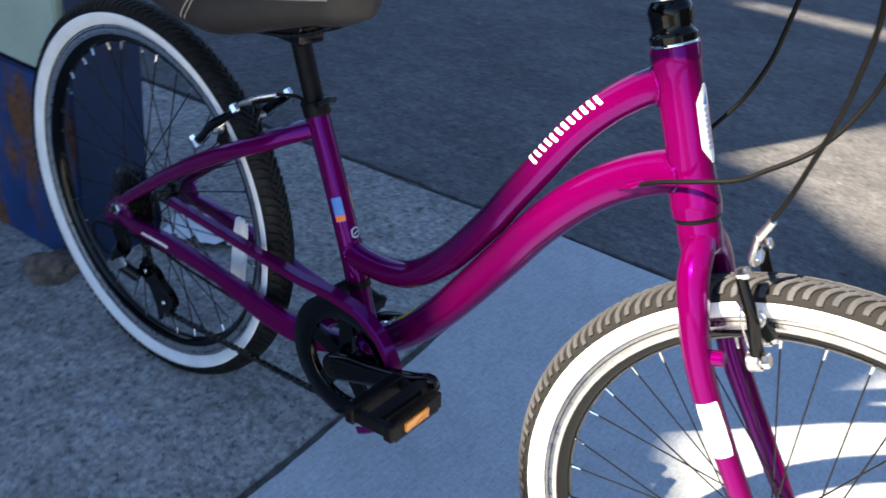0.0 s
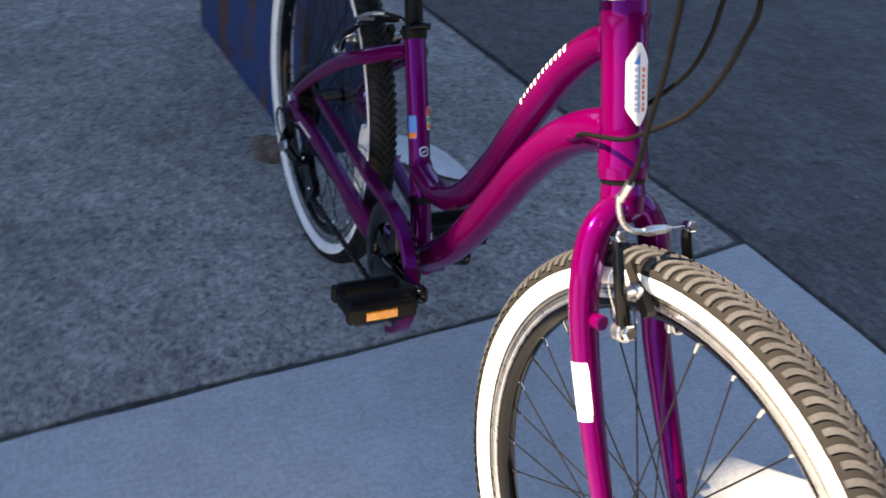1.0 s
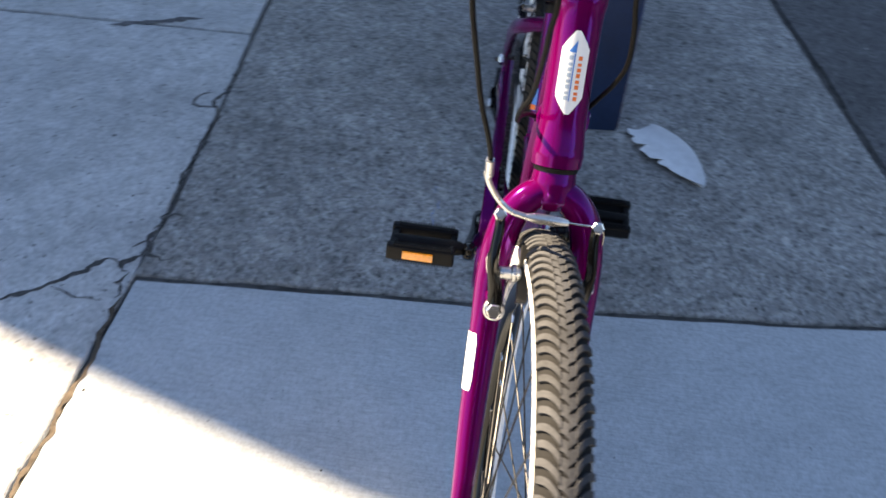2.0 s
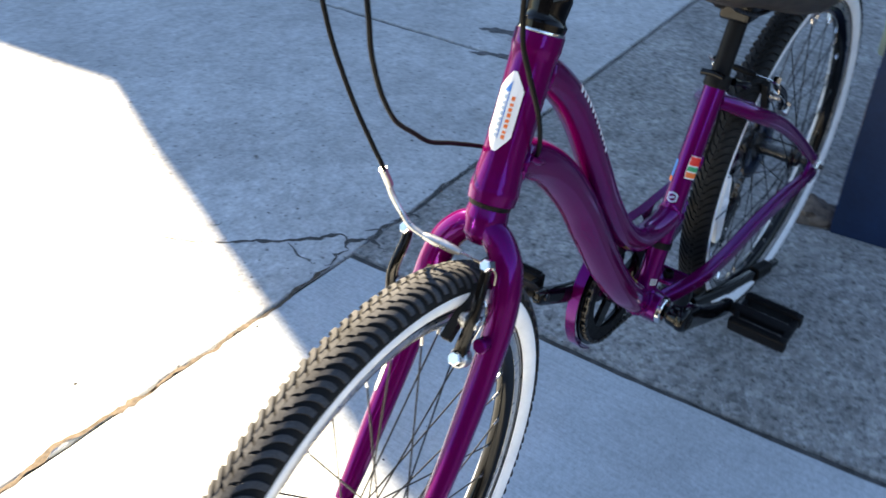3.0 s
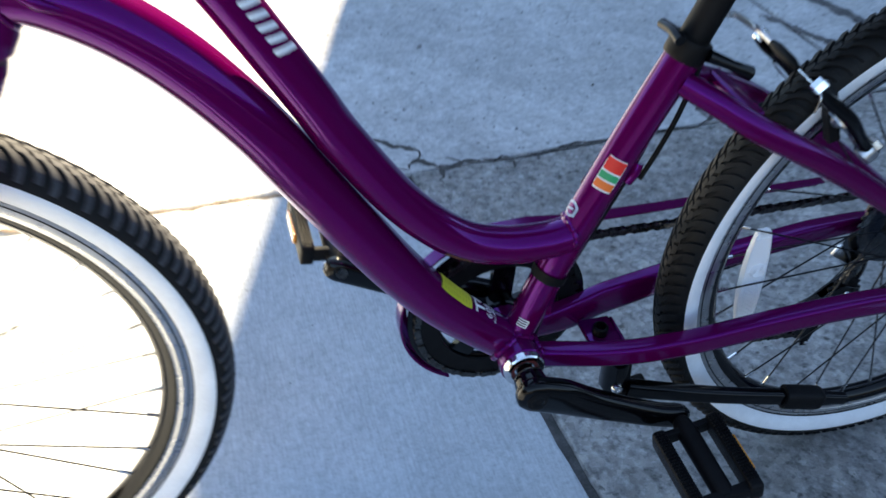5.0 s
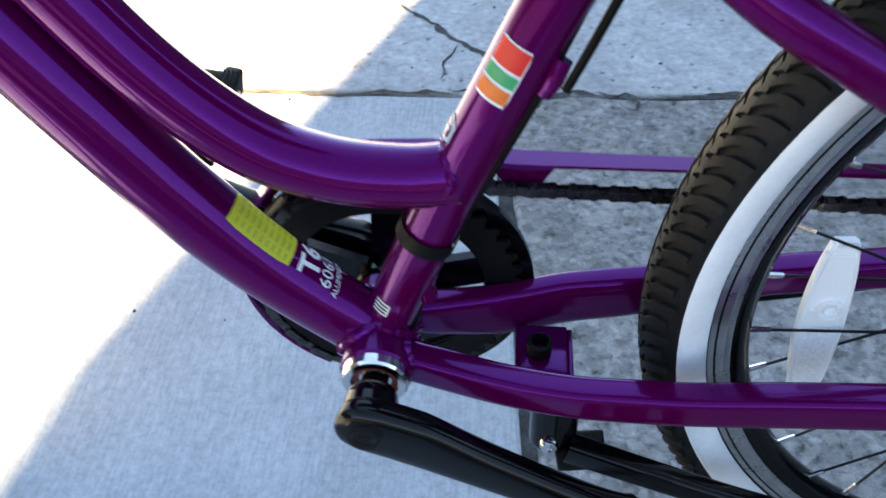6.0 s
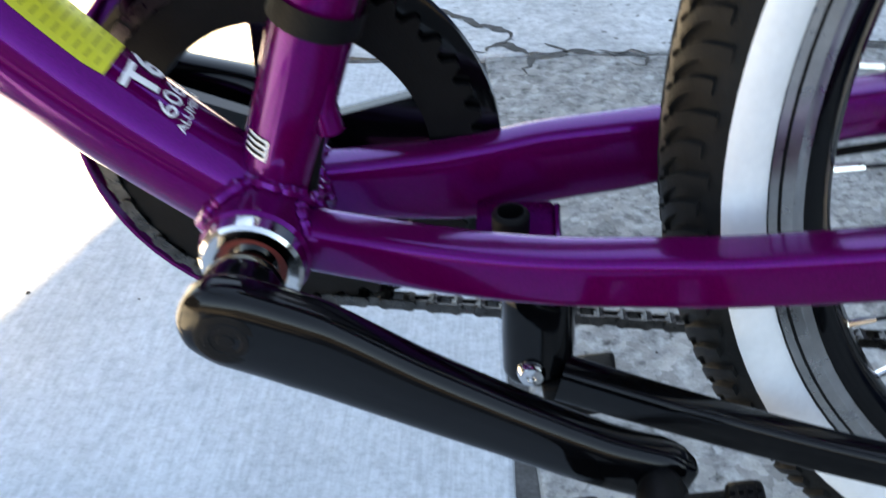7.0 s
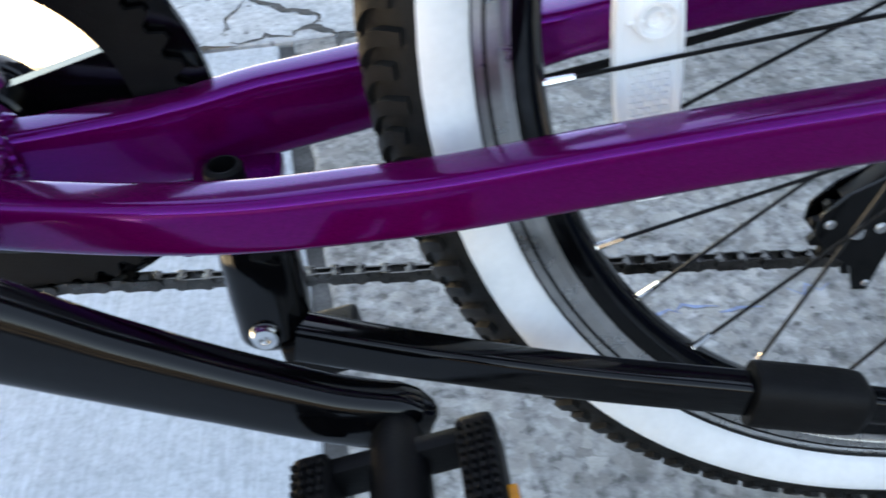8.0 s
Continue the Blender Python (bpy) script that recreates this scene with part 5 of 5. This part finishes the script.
def pedal(end, y, tilt, label):
    """A resin platform pedal: body on its spindle, two toothed plates, end bars, amber reflectors."""
    m = Matrix.Translation((end[0], end[1], end[2])) @ Matrix.Rotation(radians(tilt), 4, "Y")
    p = turned("pedal", [(0.0001, 0.084), (0.0075, 0.084), (0.0085, 0.090), (0.0105, 0.096), (0.0115, 0.105), (0.0108, 0.186), (0.0090, 0.192), (0.0001, 0.192)], 22, SATIN, bicycle, label, at=m)
    if y < 0:
        p.matrix_basis = m @ Matrix.Rotation(math.pi, 4, "Z")
    turned("spindle", [(0.0001, 0.070), (0.0062, 0.070), (0.0062, 0.088), (0.0001, 0.088)], 18, STEEL, p)
    for s in (1, -1):
        part("tread_plate", block((0.0145, 0.098, 0.024), 0.004, 3, Matrix.Translation((0.0305 * s, 0.149, 0.0))), SATIN, p)
        nubs = [box_geo((0.0305 * s + 0.0033 * (i - 1.5), 0.107 + 0.0038 * j, 0.0135 * k), (0.0018, 0.0018, 0.0022)) for i in range(4) for j in range(22) for k in (1, -1)]
        tagged(mesh_object("grip_texture", *joined(*nubs), SATIN, p, smooth=False), "", kind="stuff")
        if y < 0 or s < 0:
            part("reflector", block((0.005, 0.044, 0.012), 0.0012, 2, Matrix.Translation((0.0387 * s, 0.152, 0.0))), AMBER, p, "amber pedal reflector")
        part("end_bar", block((0.062, 0.008 if s > 0 else 0.012, 0.016), 0.003, 2, Matrix.Translation((0.0, 0.105 if s > 0 else 0.190, 0.0))), SATIN, p)
    return p


CRANK = (-0.920, 0, -0.392)
_, endL = crank_arm(1, CRANK, "glossy black crank arm")
_, endR = crank_arm(-1, (-CRANK[0], 0, -CRANK[2]), "glossy black crank arm with chainring")
pedal((endL[0], 0, endL[2]), 1, 12, "black resin pedal with amber reflectors, tilted")
pedal((endR[0], 0, endR[2]), -1, -8, "black resin pedal with amber reflectors")


def chainset():
    v, f = toothed(0.094, 44, 0.006, -0.0435, -0.0465, 0.068)
    ring = mesh_object("chainring", v, f, SATIN, bicycle, "black chainring with plastic guard disc", smooth=False)
    ring.matrix_basis = Matrix.Translation(BB)
    turned("guard_disc", [(0.066, -0.0550), (0.068, -0.0565), (0.098, -0.0565), (0.101, -0.0545), (0.101, -0.0500), (0.098, -0.0490), (0.068, -0.0490), (0.066, -0.0505)], 72, BLACK, ring, "black plastic guard disc", closed=True)
    for k in range(5):
        a = radians(20.5 + 72 * k)
        axes = [(math.cos(a), 0, math.sin(a)), (0, 1, 0), (-math.sin(a), 0, math.cos(a))]
        v1, f1 = box_geo((0.050 * math.cos(a), -0.050, 0.050 * math.sin(a)), (0.064, 0.0075, 0.025), axes)
        mesh_object("spider_arm", v1, f1, BLACK, ring, smooth=False)
    disc_y("spider_boss", 0.024, -0.054, -0.038, BLACK, ring)


chainset()


def chain():
    """Bush roller chain over chainring, sprocket and jockey wheels."""
    pts = []
    c, r = np.array([BB.x, BB.z]), 0.0925
    for a in np.linspace(-98, 92, 26):
        pts.append(c + r * np.array([math.cos(radians(a)), math.sin(radians(a))]))
    c2, r2 = np.array([REAR.x, REAR.z]), 0.0395
    for a in np.linspace(91, 245, 12):
        pts.append(c2 + r2 * np.array([math.cos(radians(a)), math.sin(radians(a))]))
    pts += [np.array([0.022, 0.262]), np.array([0.026, 0.238]), np.array([0.010, 0.212]), np.array([0.024, 0.196]), np.array([0.046, 0.176]), np.array([0.058, 0.162]), np.array([0.072, 0.158])]
    pts.append(pts[0])
    pts = np.array(pts)
    d = np.r_[0, np.cumsum(np.linalg.norm(np.diff(pts, axis=0), axis=1))]
    n = int(d[-1] / 0.0127 / 2) * 2
    s = np.linspace(0, d[-1], n + 1)
    xz = np.stack([np.interp(s, d, pts[:, k]) for k in (0, 1)], 1)
    geos = []
    for i in range(n):
        a, b = xz[i], xz[i + 1]
        t = (b - a) / np.linalg.norm(b - a)
        m = (a + b) / 2
        ax = [(t[0], 0, t[1]), (0, 1, 0), (-t[1], 0, t[0])]
        yo = 0.0034 if i % 2 else 0.0022
        for sgn in (1, -1):
            v = []
            for k in range(12):
                q = 2 * math.pi * k / 12
                lx = (0.0064 if math.cos(q) > 0 else -0.0064) + 0.0040 * math.cos(q)
                lz = 0.0041 * math.sin(q) * (1.0 if abs(math.cos(q)) > 0.3 else 0.72)
                v.append(np.array([m[0] + t[0] * lx - t[1] * lz, -0.0455 + sgn * (yo + 0.0005), m[1] + t[1] * lx + t[0] * lz]))
            w = [p - np.array([0, sgn * 0.0010, 0]) for p in v]
            f = [tuple(range(12)) if sgn < 0 else tuple(reversed(range(12))), tuple(range(12, 24)) if sgn > 0 else tuple(reversed(range(12, 24)))] + [(k, (k + 1) % 12, 12 + (k + 1) % 12, 12 + k) for k in range(12)]
            geos.append((v + w, f))
        rv = [np.array([a[0] + 0.0038 * math.cos(q), -0.0455 + yy, a[1] + 0.0038 * math.sin(q)]) for yy in (-0.0042, 0.0042) for q in np.linspace(0, 2 * np.pi, 8, endpoint=False)]
        geos.append((rv, [(k, (k + 1) % 8, 8 + (k + 1) % 8, 8 + k) for k in range(8)] + [tuple(range(8)), tuple(range(8, 16))]))
    mesh_object("chain", *joined(*geos), STEEL, bicycle, "oily steel roller chain", smooth=False)


chain()


def chain_guard():
    """A painted strip over the chain that curls round the front of the chainring."""
    c = np.array([BB.x, BB.z])
    path = [np.array([x, z]) for x, z in ((0.1034, 0.3980), (0.2028, 0.3966), (0.3023, 0.3946), (0.3993, 0.3940), (0.4513, 0.3992))]
    path += [c + 0.1095 * np.array([math.cos(radians(a)), math.sin(radians(a))]) for a in np.linspace(88, -62, 26)]
    v, f = [], []
    for i, p in enumerate(path):
        t = path[min(i + 1, len(path) - 1)] - path[max(i - 1, 0)]
        t /= np.linalg.norm(t)
        nrm = np.array([-t[1], t[0]])
        w = 0.017 * min(1, 0.55 + i / 8)
        for y, o in ((-0.052, 0.0), (-0.052 - w, 0.0), (-0.052 - w - 0.002, -0.002), (-0.052 - w - 0.002, -0.012), (-0.052 - w, -0.012), (-0.052 - w, -0.004), (-0.052 - w + 0.002, -0.0022), (-0.052, -0.0022)):
            q = p + nrm * o
            v.append((q[0], y, q[1]))
    k = 8
    f = [(i * k + j, i * k + (j + 1) % k, (i + 1) * k + (j + 1) % k, (i + 1) * k + j) for i in range(len(path) - 1) for j in range(k)]
    f += [tuple(range(k)), tuple(reversed(range((len(path) - 1) * k, len(path) * k)))]
    g = mesh_object("chain_guard", v, f, PAINT, bicycle, "purple painted steel chain guard")
    plate([(0.3728, 0.3940), (0.4163, 0.3946), (0.3993, 0.3710), (0.388, 0.3670)], -0.0535, -0.0515, PAINT, "guard_tab", g, bevel=0.0004)


chain_guard()


def rear_derailleur():
    root = plate([(-0.026, 0.3128), (-0.0001, 0.3073), (0.0138, 0.2815), (0.0059, 0.2634), (-0.014, 0.265), (-0.026, 0.2858)], -0.0790, -0.0705, SATIN, "rear_derailleur", bicycle, "black rear derailleur with long cage")
    pipe("body", [(-0.0001, -0.078, 0.2693), (-0.018, -0.080, 0.241), (-0.01, -0.072, 0.2246), (0.0158, -0.062, 0.2106)], [(0.012, 0.014), (0.011, 0.013), (0.011, 0.013), (0.010, 0.012)], BLACK, root, seg=14)
    part("side_plate", block((0.052, 0.006, 0.018), 0.003, 2, Matrix.Translation((-0.008, -0.088, 0.2371)) @ Matrix.Rotation(radians(-35), 4, "Y")), SILVER, root, "bright side plate")
    cage = [(0.0039, 0.2273), (0.0278, 0.2360), (0.0460, 0.2290), (0.0615, 0.2130), (0.0780, 0.2050), (0.0900, 0.1930), (0.0910, 0.1820), (0.0810, 0.1680), (0.0670, 0.1570), (0.0615, 0.1395), (0.0530, 0.1385), (0.0470, 0.1650), (0.0300, 0.1950), (0.0019, 0.2106)]
    plate(cage, -0.0535, -0.0515, BLACK, "cage_plate", root, bevel=0.0004)
    plate(cage, -0.0400, -0.0380, BLACK, "cage_plate", root, bevel=0.0004)
    for x, z in ((0.0218, 0.2226), (0.0680, 0.1800)):
        v, f = toothed(0.0235, 11, 0.0045, -0.0435, -0.0475, 0.004)
        w = mesh_object("jockey_wheel", v, f, SATIN, root, smooth=False)
        w.matrix_basis = Matrix.Translation((x, 0, z))
        disc_y("pivot_bolt", 0.0045, -0.0560, -0.0360, CHROME, root, at=(x, 0, z), seg=12)
    for x, z, r in ((0.0840, 0.1875, 0.0030), (0.0550, 0.1815, 0.0036), (0.0550, 0.1440, 0.0022)):
        disc_y("cage_rivet", r, -0.0400, -0.0368, SILVER, root, at=(x, 0, z), seg=14)
    part("cage_stay", block((0.030, 0.010, 0.005), 0.0015, 2, Matrix.Translation((0.0650, -0.0455, 0.2080)) @ Matrix.Rotation(radians(38), 4, "Y")), SATIN, root)
    pipe("gear_cable", [(0.1034, -0.070, 0.303), (0.0238, -0.078, 0.3037), (-0.066, -0.080, 0.2908), (-0.081, -0.080, 0.2629), (-0.051, -0.082, 0.2458), (-0.026, -0.082, 0.2438)], 0.0025, CABLE, root, sub=8, seg=8)


rear_derailleur()
pipe("gear_cable", [(0.4655, -0.012, 0.2602), (0.4182, -0.030, 0.2636), (0.3321, -0.046, 0.2686), (0.2227, -0.056, 0.2803), (0.1232, -0.066, 0.2934), (0.1034, -0.070, 0.303)], 0.0022, CABLE, bicycle, sub=6, seg=8)

# ---- scraps on the ground ----


def paper_scrap():
    """A torn white paper plate piece, like a notched leaf, slightly curled."""
    tip, tail = np.array([-0.144, 0.432]), np.array([-0.380, 0.294])
    ax = (tip - tail) / np.linalg.norm(tip - tail)
    ay = np.array([-ax[1], ax[0]])
    L = np.linalg.norm(tip - tail)
    n, m = 34, 12
    v, f = [], []
    for i in range(n + 1):
        s = i / n
        w = 0.062 * math.sin(math.pi * (0.10 + 0.90 * s) ** 0.8) ** 0.8 + 0.004
        tear = 0.030 * max(0, 1 - abs((s - 0.30) / 0.05)) + 0.024 * max(0, 1 - abs((s - 0.55) / 0.04)) + 0.018 * max(0, 1 - abs((s - 0.14) / 0.04)) + 0.008 * abs(noise.noise((s * 43, 5.0, 0.5)))
        for j in range(m + 1):
            q = 2 * j / m - 1
            lo = w - (tear if s < 0.8 else 0)
            off = (w if q > 0 else lo) * q
            p = tail + ax * s * L + ay * off
            z = 0.0035 + 0.010 * q * q + 0.006 * s * (1 - s) + 0.002 * noise.noise((s * 8, q * 3, 0))
            v.append((p[0], p[1], z))
    k = (n + 1) * (m + 1)
    v += [(x, y, z - 0.0012) for x, y, z in v]
    for i in range(n):
        for j in range(m):
            a, b, c, d = i * (m + 1) + j, i * (m + 1) + j + 1, (i + 1) * (m + 1) + j + 1, (i + 1) * (m + 1) + j
            f += [(d, c, b, a), (a + k, b + k, c + k, d + k)]
    rim = [i * (m + 1) for i in range(n + 1)] + [n * (m + 1) + j for j in range(1, m + 1)] + [i * (m + 1) + m for i in range(n - 1, -1, -1)] + list(range(m - 1, 0, -1))
    f += [(rim[i], rim[(i + 1) % len(rim)], rim[(i + 1) % len(rim)] + k, rim[i] + k) for i in range(len(rim))]
    return tagged(mesh_object("paper_scrap", v, f, PAPER), "torn white paper scrap lying on the concrete", "litter")


paper_scrap()


def grit(name, n, mat, area, size, label, seed):
    """Loose grains scattered on the paving."""
    rnd = random.Random(seed)
    geos = []
    for _ in range(n):
        x, y = rnd.uniform(*area[0]), rnd.uniform(*area[1])
        r = size * (0.4 + rnd.random() ** 3 * 1.6)
        a = rnd.uniform(0, 6.28)
        v = [np.array([x + r * math.cos(a + k * 1.257) * rnd.uniform(0.6, 1.1), y + r * math.sin(a + k * 1.257) * rnd.uniform(0.6, 1.1), -0.0005]) for k in range(5)]
        v.append(np.array([x, y, r * rnd.uniform(0.5, 0.9)]))
        geos.append((v, [(k, (k + 1) % 5, 5) for k in range(5)]))
    return tagged(mesh_object(name, *joined(*geos), mat, smooth=False), label, "gravel", kind="stuff")


PALEGRIT = plain("pale_grit", (0.45, 0.44, 0.42), 0.9, vary=0.4, scale=8)
DARKGRIT = plain("dark_grit", (0.06, 0.058, 0.055), 0.9, vary=0.4, scale=8)
grit("grit", 420, PALEGRIT, ((-1.6, 0.35), (-2.6, 2.4)), 0.0028, "small pale grains strewn over the paving", 3)
grit("grit", 160, DARKGRIT, ((-0.8, 1.5), (-2.0, 1.2)), 0.0030, "small dark grains strewn over the paving", 4)
